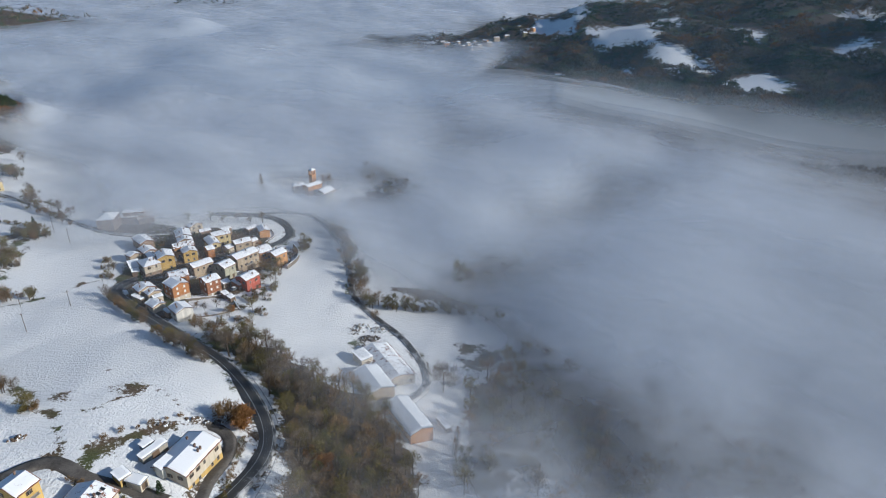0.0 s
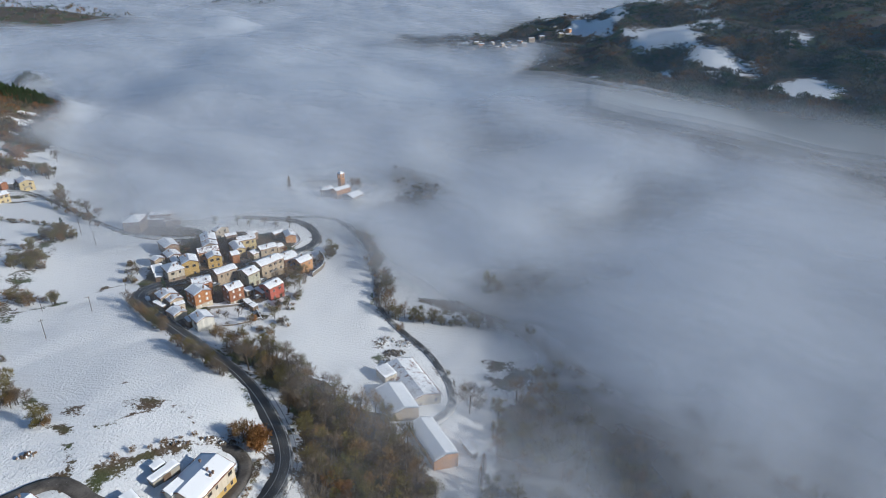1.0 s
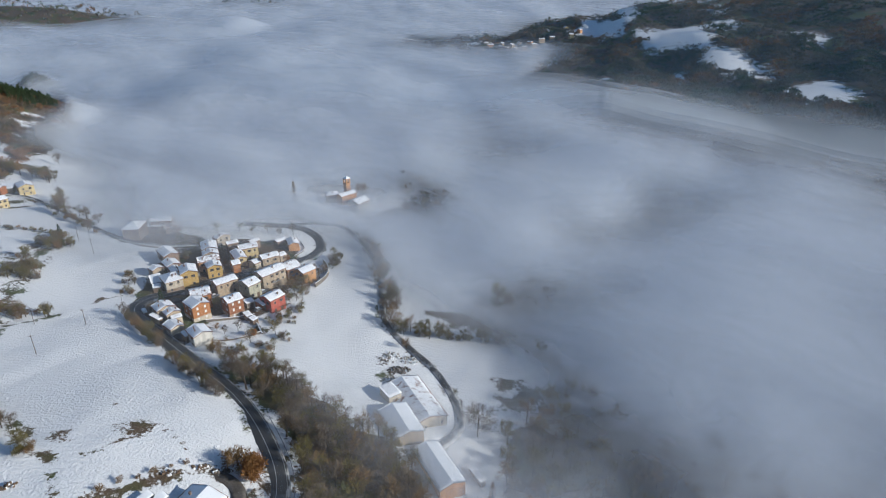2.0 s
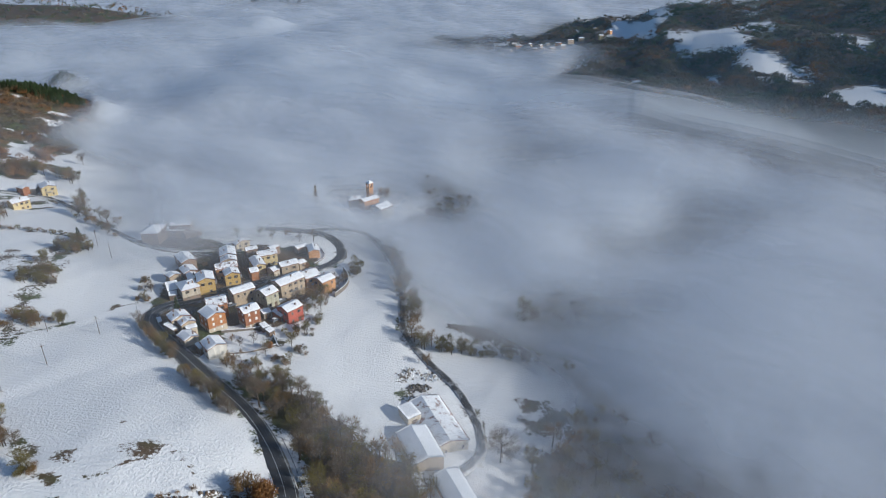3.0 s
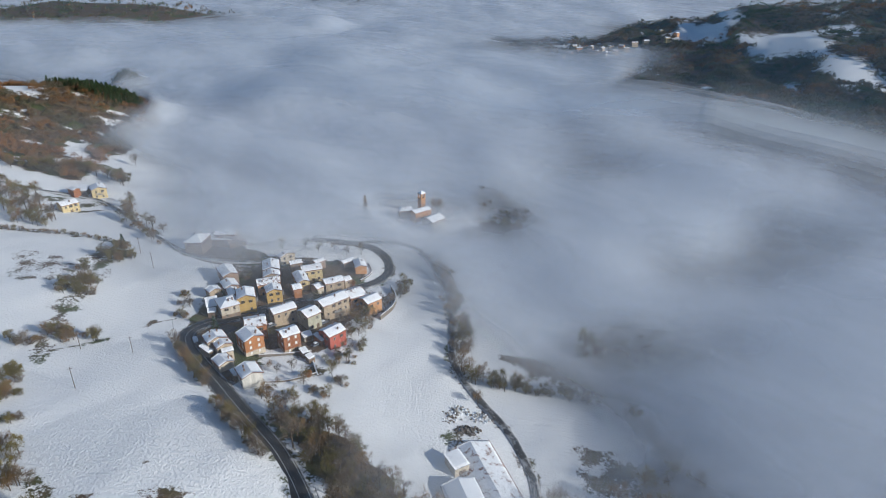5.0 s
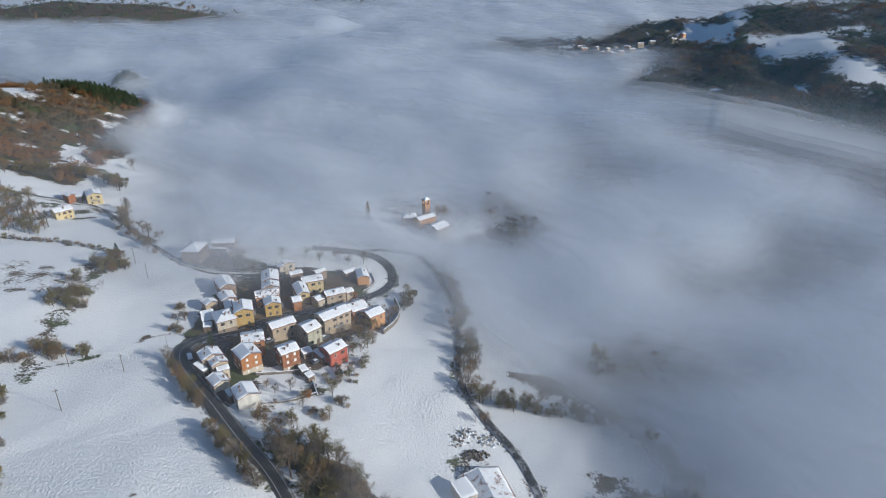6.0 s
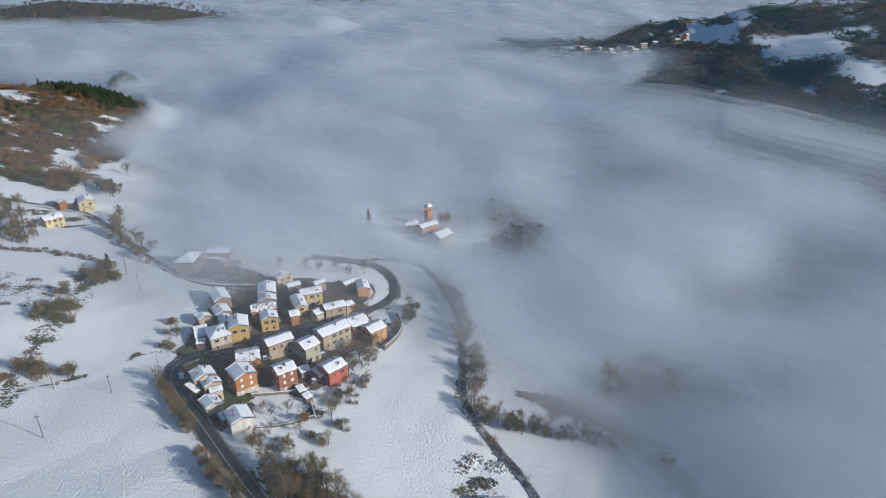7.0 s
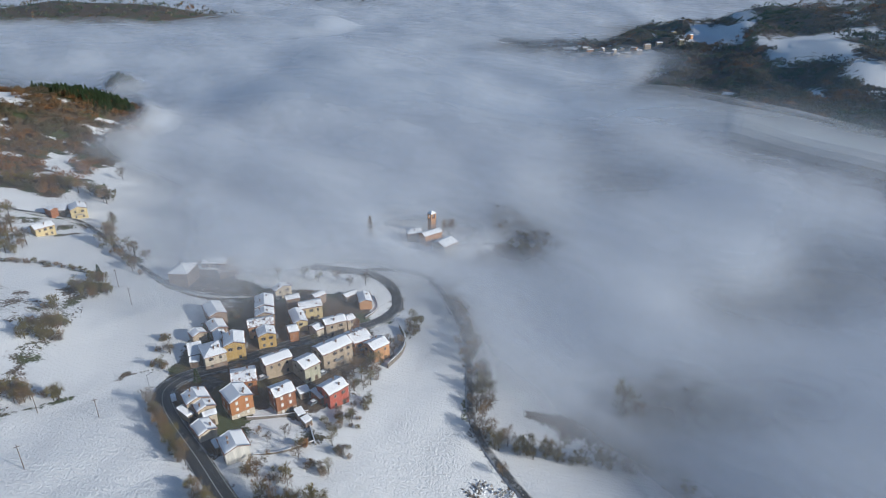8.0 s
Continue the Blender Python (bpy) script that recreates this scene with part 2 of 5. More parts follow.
# ---- mesh helpers ----
class Shape:
    """Points and faces of one mesh, gathered piece by piece."""

    def __init__(self):
        self.v, self.f = [], []

    def face(self, *pts):
        n = len(self.v)
        self.v += [tuple(p) for p in pts]
        self.f.append(tuple(range(n, n + len(pts))))

    def solid(self, low, high):
        """A closed body between two rings of as many points."""
        n, k = len(self.v), len(low)
        self.v += [tuple(p) for p in low] + [tuple(p) for p in high]
        self.f.append(tuple(n + i for i in reversed(range(k))))
        self.f.append(tuple(n + k + i for i in range(k)))
        for i in range(k):
            j = (i + 1) % k
            self.f.append((n + i, n + j, n + k + j, n + k + i))
        return self

    def box(self, x0, y0, z0, x1, y1, z1):
        return self.solid([(x0, y0, z0), (x1, y0, z0), (x1, y1, z0), (x0, y1, z0)], [(x0, y0, z1), (x1, y0, z1), (x1, y1, z1), (x0, y1, z1)])

    def rod(self, a, b, ra, rb, sides=6):
        a, b = Vector(a), Vector(b)
        q = (b - a).to_track_quat("Z", "Y")
        ring = [Vector((math.cos(6.2832 * i / sides), math.sin(6.2832 * i / sides), 0)) for i in range(sides)]
        return self.solid([a + q @ (p * ra) for p in ring], [b + q @ (p * rb) for p in ring])

    def mesh(self, name, material, smooth=False):
        me = bpy.data.meshes.new(name)
        me.from_pydata(self.v, [], self.f)
        me.materials.append(material)
        if smooth:
            me.polygons.foreach_set("use_smooth", [True] * len(me.polygons))
        me.update()
        return me


def part(name, shape, material, parent, label="", at=None, smooth=False):
    """One mesh object under a thing or under a part; shape may be a mesh that is shared."""
    ob = new(name, shape if isinstance(shape, bpy.types.Mesh) else shape.mesh(name, material, smooth))
    ob.parent = parent
    if at is not None:
        ob.matrix_basis = at
    return tagged(ob, label)


def thing(name, m, label, category, group="", kind=""):
    ob = new(name)
    ob.empty_display_size = 0.5
    ob.matrix_basis = m
    return tagged(ob, label, category, group, kind)


def h(x, y):
    return float(ground_at(x, y))


# ---- plan of the valley: lines and outlines in metres ----
MAIN_ROAD = [(-72, 98), (-64, 116), (-58, 132), (-55, 143), (-55, 152), (-58, 161), (-64, 171), (-72, 182), (-84, 195), (-97, 205), (-107, 213), (-119, 223), (-131, 232), (-143, 242), (-148, 251), (-145, 260), (-135, 269)]
STREET = [(-135, 269), (-129, 278), (-122, 289), (-114, 299), (-107, 309), (-99, 316), (-92, 328), (-90, 342), (-96, 358), (-104, 367), (-114, 370), (-126, 369), (-142, 366)]
LOWER_ROAD = [(-119, 371), (-105, 379), (-93, 382), (-81, 376), (-67, 354), (-57, 331), (-50, 302), (-46, 276), (-40, 263), (-30, 251), (-20, 241), (-13, 229), (-8, 217), (-6, 206), (-9, 198), (-15, 190)]
LEFT_ROAD = [(-345, 366), (-321, 367), (-303, 372), (-289, 375), (-274, 372), (-252, 358), (-223, 338), (-202, 325), (-179, 315), (-156, 321), (-142, 332)]
NEAR_LANE = [(-122, 115), (-113, 122), (-110, 127), (-105, 130), (-99, 128), (-94, 125), (-82, 124), (-72, 122)]
DRIVE = [(-64, 118), (-66, 130), (-64, 139), (-63, 147), (-67, 153), (-74, 154)]
STREAM = [(-43, 269), (-30, 261), (-13, 264), (7, 268), (23, 266), (35, 252), (44, 232), (52, 212)]
FAR_HEDGE = [(10, 290), (36, 283), (51, 280), (70, 275), (90, 262)]
WOOD = [(-99, 215), (-79, 217), (-58, 205), (-39, 191), (-30, 190), (-16, 172), (-8, 153), (-6, 130), (-40, 118), (-46, 133), (-49, 151), (-54, 168), (-66, 186), (-80, 198)]
LOW_WOOD = [(10, 207), (36, 232), (64, 219), (92, 196), (118, 160), (100, 118), (60, 122), (30, 145), (6, 150)]
BANK = [(-83, 240), (-86, 255), (-82, 270), (-80, 295), (-75, 322), (-81, 335), (-84, 312), (-90, 290), (-91, 267), (-90, 244)]


YARDS = [(-152, 262), (-146, 240), (-128, 226), (-112, 224), (-103, 232), (-96, 246), (-93, 260), (-91, 296), (-95, 312), (-100, 335), (-118, 345), (-150, 335), (-190, 345), (-196, 320), (-160, 308), (-158, 282)]
GARDEN = [(-117, 249), (-108, 254), (-98, 249), (-92, 244), (-95, 235), (-106, 230)]


def fine(line, step=3.0):
    """The line with points at even steps, its corners rounded."""
    pts = np.array(line, float)
    for _ in range(2):
        a, b = pts[:-1], pts[1:]
        cut = np.empty((2 * len(a), 2))
        cut[0::2], cut[1::2] = 0.75 * a + 0.25 * b, 0.25 * a + 0.75 * b
        pts = np.vstack([pts[:1], cut, pts[-1:]])
    d = np.append(0, np.cumsum(np.hypot(*np.diff(pts, axis=0).T)))
    s = np.linspace(0, d[-1], max(3, int(d[-1] / step)))
    return np.c_[np.interp(s, d, pts[:, 0]), np.interp(s, d, pts[:, 1])]


def off_line(x, y, line):
    """Distance from a line of points."""
    best = np.full(np.shape(x), 1e9)
    for (ax, ay), (bx, by) in zip(line[:-1], line[1:]):
        ux, uy = bx - ax, by - ay
        s = np.clip(((x - ax) * ux + (y - ay) * uy) / (ux * ux + uy * uy), 0, 1)
        best = np.minimum(best, np.hypot(x - ax - s * ux, y - ay - s * uy))
    return best


def inside(x, y, outline):
    """Signed distance from an outline, positive inside."""
    ring = list(outline) + [outline[0]]
    within = np.zeros(np.shape(x), bool)
    for (ax, ay), (bx, by) in zip(ring[:-1], ring[1:]):
        if ay != by:
            within ^= ((ay > y) != (by > y)) & (x < (bx - ax) * (y - ay) / (by - ay) + ax)
    d = off_line(x, y, ring)
    return np.where(within, d, -d)


def step(v, lo, hi):
    v = np.clip((v - lo) / (hi - lo), 0, 1)
    return v * v * (3 - 2 * v)


def waves(x, y, size, seed=0.0):
    """Soft bumps between about -1 and 1, without a pattern that repeats in the view."""
    s = np.zeros(np.shape(x))
    for i in range(7):
        a = 2.4 * i + seed
        f = 6.2832 / (size * (0.55 + 0.23 * i))
        s = s + np.sin(f * (x * math.cos(a) + y * math.sin(a)) + 1.7 * i * i + seed + 1.3 * np.sin(f * 0.43 * (x * math.sin(a + 0.8) - y * math.cos(a + 0.8))))
    return s / 3.6


# open snowy fields on the wooded hill across the valley
HIGH_FIELDS = [[(181, 1462), (251, 1697), (273, 1523), (296, 1362), (232, 1282), (192, 1348)],
               [(264, 1263), (315, 1266), (351, 1299), (364, 1193), (322, 1029), (294, 1033), (266, 1088)],
               [(385, 1265), (426, 1272), (435, 1205), (405, 1106), (386, 1145)],
               [(469, 1113), (491, 1060), (485, 985), (465, 968), (466, 1013)],
               [(598, 1043), (649, 1056), (682, 1032), (652, 982), (593, 1009)]]
LOW_FIELDS = [[(313, 984), (328, 954), (355, 887), (312, 885), (300, 912)], [(357, 794), (405, 816), (413, 738), (387, 733), (367, 763)],
              [(515, 911), (550, 916), (576, 901), (545, 875)], [(538, 869), (608, 906), (574, 846)],
              [(87, 1107), (117, 1127), (110, 1042)], [(150, 908), (167, 900), (161, 875)], [(242, 914), (256, 921), (247, 866)],
              [(230, 1107), (255, 1073), (314, 1014), (278, 1016)]]
HAMLET_FIELDS = [[(10, 1372), (78, 1395), (161, 1375), (190, 1470), (120, 1300), (52, 1300)], [(-60, 1440), (-20, 1500), (10, 1440), (-25, 1390)], [(290, 1560), (330, 1750), (350, 1600), (310, 1400)]]
# snowy breaks in the wood of the rounded hill, and dark woodland on the valley floor
HILL_BREAKS = [[(-369, 448), (-366, 466), (-347, 447), (-354, 436)], [(-466, 516), (-452, 530), (-445, 516)], [(-478, 640), (-452, 668), (-448, 640), (-466, 622)]]
VALLEY_WOODS = [(-38, 412, 24, 20), (45, 300, 40, 22), (70, 372, 40, 30), (20, 540, 60, 70), (100, 440, 60, 60), (0, 640, 50, 60), (24, 282, 50, 8)]


def wood_cover(x, y):
    """How far the ground is wooded, 0 to 1."""
    hill = step(y + 0.35 * x, 560, 640) * step(x + 0.55 * (y - 600), 40, 130)
    for field in HIGH_FIELDS + LOW_FIELDS:
        hill = hill * (1 - step(inside(x, y, field) + 5 * waves(x, y, 40, field[0][0]) + 3 * waves(x, y, 14, field[0][1]), -13, -4))
    for field in HAMLET_FIELDS:
        hill = hill * (1 - 0.85 * step(inside(x, y, field) + 9 * waves(x, y, 45, field[0][0]), -6, 6))
    # thin lines of snow between the stands of trees
    hill = hill * (1 - 0.8 * step(np.abs(waves(x, 0.6 * y, 260, 12.0)), 0.05, 0.015) * step(waves(x, y, 120, 4.0), 0.0, 0.5))
    left = step(waves(x, y, 45, 8.0), -1.0, -0.75) * step(-x - 326 - 0.40 * (y - 448) + 9 * waves(x, y, 50, 2.0), -4, 12) * step(y + 5 * waves(x, y, 40, 3.0), 384, 400)
    for field in HILL_BREAKS:
        left = left * (1 - step(inside(x, y, field) + 3 * waves(x, y, 18, field[0][0]), -4, 2))
    left = left * (1 - 0.6 * step(waves(x, y, 26, 5.0) + 0.4 * waves(x, y, 9, 2.0), 0.45, 0.75))
    far = step(np.hypot(x, y) - 1900, 0, 150)
    near = np.maximum(step(inside(x, y, WOOD) + 2 * waves(x, y, 14, 1.0), -2, 3), step(inside(x, y, LOW_WOOD), -2, 4))
    near = np.maximum(near, 0.25 * step(inside(x, y, BANK) + 2 * waves(x, y, 9, 4.0), -2, 3))
    floor_ = step(x + 8 * waves(x, y, 60, 3.0), 95, 130) * step(y, 720, 640)
    for cx, cy, rx, ry in VALLEY_WOODS:
        floor_ = np.maximum(floor_, step(np.hypot((x - cx) / rx, (y - cy) / ry) + 0.3 * waves(x, y, 40, cx), 1.5, 0.6))
    yards = step(inside(x, y, YARDS) + 1.5 * waves(x, y, 10, 2.0), -2, 3) * (1 - step(inside(x, y, GARDEN) + 1.5 * waves(x, y, 7, 2.5), -1, 2))
    return np.maximum.reduce([hill, left, far, near, floor_, 0.72 * yards])


def axis(lo, a, b, hi, near, grow=1.12):
    """Grid lines: even between a and b, wider and wider towards the ends."""
    mid = list(np.arange(a, b + near, near))
    down, up, s = [a], [mid[-1]], near
    while down[-1] > lo or up[-1] < hi:
        s *= grow
        if down[-1] > lo:
            down.append(max(lo, down[-1] - s))
        if up[-1] < hi:
            up.append(min(hi, up[-1] + s))
    return np.array(down[:0:-1] + mid + up[1:])


def sheet(name, xs, ys, height, material, keep=None, **layers):
    x, y = np.meshgrid(xs, ys)
    z = height(x, y)
    nx, ny = len(xs), len(ys)
    i = (np.arange(nx - 1)[None, :] + nx * np.arange(ny - 1)[:, None]).ravel()
    quads = np.c_[i, i + 1, i + 1 + nx, i + nx]
    if keep is not None:
        quads = quads[keep(x, y).ravel()[quads].any(axis=1)]
    me = bpy.data.meshes.new(name)
    me.from_pydata(np.c_[x.ravel(), y.ravel(), z.ravel()].tolist(), [], quads.tolist())
    me.materials.append(material)
    me.polygons.foreach_set("use_smooth", [True] * len(me.polygons))
    for key, values in layers.items():
        me.attributes.new(key, "FLOAT", "POINT").data.foreach_set("value", values(x, y).ravel().astype(np.float32))
    me.update()
    return new(name, me)


ROADS = [(MAIN_ROAD, 3.2), (STREET, 2.8), (LOWER_ROAD, 1.5), (LEFT_ROAD, 1.3), (NEAR_LANE, 2.0), (DRIVE, 1.8)]


def ground_height(x, y):
    z = ground_at(x, y) + 0.35 * waves(x, y, 38, 3.0) + 0.10 * waves(x, y, 9, 5.0)
    far = step(np.hypot(x, y - 250), 350, 700)
    rough = far * step(y + 0.6 * x, 600, 900)
    z = z + far * 1.5 * waves(x, y, 60, 7.0) + rough * (11.0 * waves(x, 0.6 * y, 180, 6.0) + 7.0 * waves(x, 0.7 * y, 75, 9.0))
    for line, half in ROADS:
        z = z - 0.45 * step(off_line(x, y, line), half + 3.0, half)
    return z


THIN_LINES = [([(-155, 261), (-164, 255), (-170, 240), (-177, 228), (-186, 214)], 1.6), ([(-218, 295), (-209, 277), (-203, 262), (-199, 248), (-191, 230), (-180, 214)], 6.0),
              ([(-98, 128), (-93, 138), (-87, 145), (-78, 153), (-72, 157)], 3.2), ([(-112, 146), (-106, 152), (-99, 160)], 0.9), ([(-118, 153), (-104, 133)], 2.2),
              ([(-95, 170), (-86, 163), (-78, 157)], 0.9), ([(-140, 166), (-126, 152), (-118, 150)], 3.0), ([(-262, 372), (-240, 352), (-205, 328)], 3.5), ([(-290, 304), (-256, 313), (-218, 315)], 2.6), ([(-345, 366), (-309, 370), (-289, 374), (-268, 366)], 5.0), ([(-276, 346), (-266, 360)], 3.0)]
PLOUGHED = [(-262, 290), (-232, 291), (-216, 281), (-215, 264), (-235, 258)]
PATCHES = [(-100, 165, 9), (-117, 158, 6), (-112, 176, 2.5), (-215, 300, 16), (-200, 250, 12), (-190, 232, 8), (-130, 158, 6), (-84, 147, 7),
           (-95, 138, 7), (-125, 262, 20), (-110, 300, 22), (-33, 228, 9), (12, 236, 10), (-104, 228, 7), (-92, 243, 6), (-175, 330, 12), (-300, 362, 10), (-280, 362, 8), (22, 233, 19), (14, 224, 10)]


def bare_ground(x, y):
    b = np.zeros(np.shape(x))
    for cx, cy, r in PATCHES:
        b = np.maximum(b, step(np.hypot(x - cx, y - cy) + 0.25 * r * waves(x, y, r * 1.3, cx), r, 0.3 * r))
    for line, half in ROADS:
        b = np.maximum(b, 0.8 * step(off_line(x, y, line) + 1.2 * waves(x, y, 11, 2.0), half + 2.6, half))
    for line, half in THIN_LINES:
        b = np.maximum(b, 0.95 * step(off_line(x, y, line) + 0.8 * waves(x, y, 8, 3.0), half, 0.2 * half))
    b = np.maximum(b, 0.75 * step(inside(x, y, PLOUGHED) + 2 * waves(x, y, 12, 6.0), -2, 3))
    town = step(inside(x, y, [(-150, 258), (-125, 235), (-112, 240), (-88, 262), (-84, 300), (-98, 335), (-128, 340), (-158, 305)]), -3, 6)
    return np.maximum(b, 0.5 * town)


ground = sheet("ground", axis(-4900, -330, 130, 4900, 2.2), axis(-900, 90, 460, 4950, 2.2), ground_height, GROUND, litter=wood_cover, bare=bare_ground)
tagged(ground, "snow-covered meadows and leaf-strewn woodland floor of a hilly valley", "ground", kind="structure")


def road(name, line, half, material, label, lines=False):
    pts = fine(line, 2.5)
    d = np.gradient(pts, axis=0)
    d /= np.hypot(d[:, 0], d[:, 1])[:, None]
    side = np.c_[d[:, 1], -d[:, 0]]
    mid_z = np.array([h(*p) for p in pts])
    mid_z = np.convolve(np.pad(mid_z, 3, mode="edge"), np.ones(7) / 7, "valid")
    s, edge = Shape(), []
    cross = [(-half - 0.5, -0.9), (-half, 0.10), (-half * 0.5, 0.16), (0, 0.18), (half * 0.5, 0.16), (half, 0.10), (half + 0.5, -0.9)]
    for p, n, z in zip(pts, side, mid_z):
        for o, dz in cross:
            s.v.append((p[0] + n[0] * o, p[1] + n[1] * o, z + dz))
            edge.append(abs(o) / half)
    k = len(cross)
    for i in range(len(pts) - 1):
        for j in range(k - 1):
            s.f.append((i * k + j, i * k + j + 1, (i + 1) * k + j + 1, (i + 1) * k + j))
    me = s.mesh(name, material, True)
    me.attributes.new("edge", "FLOAT", "POINT").data.foreach_set("value", [max(0.0, e - 0.6) * 2 for e in edge])
    ob = tagged(new(name, me), label, "road", kind="structure")
    if lines:
        for o in (-half + 0.35, half - 0.35, 0.0):
            mark = Shape()
            for i in range(len(pts) - 1):
                if o == 0.0 and half < 3 and i % 4 > 1:
                    continue
                q = []
                for j, w in ((i, -0.055), (i, 0.055), (i + 1, 0.055), (i + 1, -0.055)):
                    q.append((pts[j][0] + side[j][0] * (o + w), pts[j][1] + side[j][1] * (o + w), mid_z[j] + (0.20 if o == 0 else 0.145)))
                mark.face(*q)
            part("road_marking", mark, PAINT_LINE, ob, "white painted road line")
    return ob


road("road_main", MAIN_ROAD, 3.2, ASPHALT, "dark asphalt road, cleared of snow, curving past the wood", True)
road("road_village", STREET, 2.7, ASPHALT, "dark asphalt street between the village houses, cleared of snow", True)
road("road_layby", [(-118, 226), (-131, 237), (-138, 248), (-134, 261)], 3.6, ASPHALT, "wide asphalt lay-by at the bend beside the village houses")
road("road_lower", LOWER_ROAD, 1.5, HAZE_PALED, "narrow asphalt lane past the farm, edged with snow")
road("road_hamlet", LEFT_ROAD, 1.1, HAZE_PALED, "narrow asphalt lane between hedges and snowy meadows")
road("road_lane", NEAR_LANE, 2.0, TRACK, "wet slushy lane between the near houses")
road("road_drive", DRIVE, 1.7, TRACK, "gravel drive beside the long house, patched with snow")

# ---- mist ----
# the edge of the mist in the valley, from near to far
MIST_EDGE = [(-60, 20), (-62, 100), (-50, 150), (-25, 185), (20, 215), (46, 240), (22, 272), (-15, 282), (-38, 305), (-60, 338), (-85, 364), (-125, 366), (-165, 342), (-200, 340), (-238, 358), (-262, 382), (-290, 415), (-325, 440), (-352, 470), (-385, 530), (-405, 590), (-430, 640), (-480, 700), (-700, 820), (-2400, 1300)]


def mist_depth(x, y):
    """Metres into the mist, measured from its edge; negative in clear air."""
    ring = MIST_EDGE + [(-4800, 1500), (-4800, 6000), (5000, 6000), (5000, -900), (160, -900)]
    return inside(x, y, ring)


# places where the mist is thinner: centre, half widths, how much less
GAPS = [(-86, 421, 40, 36, 0.5), (-38, 414, 22, 20, 0.75), (34, 196, 44, 34, 0.4), (78, 160, 62, 50, 0.6), (45, 296, 46, 20, 0.55), (80, 372, 46, 30, 0.6), (20, 530, 56, 50, 0.62), (125, 415, 52, 44, 0.65), (2, 625, 40, 40, 0.45), (150, 640, 70, 70, 0.55),
        (230, 540, 80, 70, 0.6), (300, 430, 70, 60, 0.6), (-90, 340, 40, 30, 0.4), (-330, 430, 30, 30, 0.3), (50, 1280, 150, 150, 0.85), (20, 880, 60, 50, 0.5)]
TABLE = np.random.default_rng(21).random((128, 128))


def patchwork(u, v):
    """Smooth random heights on a unit lattice, 0 to 1."""
    iu, iv = np.floor(u).astype(int), np.floor(v).astype(int)
    a, b = u - iu, v - iv
    a, b = a * a * a * (a * (6 * a - 15) + 10), b * b * b * (b * (6 * b - 15) + 10)
    at = lambda p, q: TABLE[p % 128, q % 128]
    return (at(iu, iv) * (1 - a) + at(iu + 1, iv) * a) * (1 - b) + (at(iu, iv + 1) * (1 - a) + at(iu + 1, iv + 1) * a) * b


def billow(x, y):
    """The rolling top of the mist, -1 to 1: long soft swells that run down the valley."""
    u, v = 0.65 * x - 0.76 * y, 0.76 * x + 0.65 * y
    s = 0.0
    for size, share, k in ((150, 0.55, 3.1), (75, 0.30, 17.7), (36, 0.15, 41.3)):
        s = s + share * patchwork(u / (1.7 * size) + k, v / size + 2 * k)
    return 2.6 * (s - 0.5)


def mist(z0, swell, start, full, body, wisp, top, drape, label):
    """One of the sheets that make up the mist: z0 its height, start and full the way in from the edge over which it thickens."""
    def height(x, y):
        lie = ground_at(x, y) + drape
        flat = z0 + swell * billow(x, y)
        flat = flat + np.maximum(0.0, lie - flat) * step(lie - drape, 19.0, 11.0) * step(y, 1000, 700) * step(x, 150, 60)
        flat = flat + 22.0 * np.exp(-((x + 640) / 60) ** 2 - ((y - 1700) / 60) ** 2)
        return flat - 10.0 * step(x, 170, 360) * step(y, 300, 480) - 17.0 * step(y, 1000, 1700)

    def depth(x, y):
        return mist_depth(x, y) + 20.0 - 58.0 * step(y, 205, 140) - 55.0 * step(x, -165, -235) * step(y, 520, 400) + 16.0 * billow(1.7 * x + 90, 1.7 * y)

    def density(x, y):
        d = depth(x, y)
        slope = np.maximum(step(x, 100, 250), step(y, 650, 900) * step(x, -200, -60)) * step(ground_at(x, y), -24, -9)
        thin = 0.05 * step(x, 150, 60) + 0.95 * step(height(x, y) - ground_at(x, y) + 7.0 * slope * billow(2.6 * x, 2.6 * y), 2.0 * slope, 5.0 + 0.008 * np.maximum(y, 0) + 24.0 * slope)
        for gx, gy, rx, ry, less in GAPS:
            thin = thin * (1 - less * step(np.hypot((x - gx) / rx, (y - gy) / ry) + 0.2 * waves(x, y, 40, gx), 1.3, 0.3))
        return top * thin * step(d, start, full) - 0.6 * wisp * step(d, start + 0.2 * (full - start), start - 0.2 * (full - start))

    xs, ys = axis(-4600, -440, 440, 4600, 9.0, 1.04), axis(-300, 60, 900, 4900, 9.0, 1.04)
    made = sheet("mist_layer", xs, ys, height, fog("mist_droplets", wisp, body), lambda x, y: depth(x, y) > start - 0.25 * (full - start), amount=density)
    return tagged(made, label, "mist", "mist layers", "stuff")


mist(-17.0, 2.0, -5, 35, 0.97, 0.5, 1.15, 2.0, "dense white valley mist lying over the low ground")
mist(-10.0, 4.0, -25, 50, 0.80, 0.9, 1.0, 4.0, "white mist lying in the valley")
mist(-4.0, 6.0, -40, 70, 0.64, 1.1, 0.95, 6.5, "rolling blue-grey mist drifting over the fields")
mist(2.0, 8.0, -55, 95, 0.52, 1.7, 0.85, 9.0, "soft blue-grey mist drifting over the fields")
mist(8.0, 10.0, -70, 130, 0.42, 2.0, 0.75, 12.0, "soft blue-grey mist drifting over the valley")
mist(14.0, 12.0, -95, 190, 0.34, 2.2, 0.66, 15.0, "thin wisps of mist at the top of the bank")


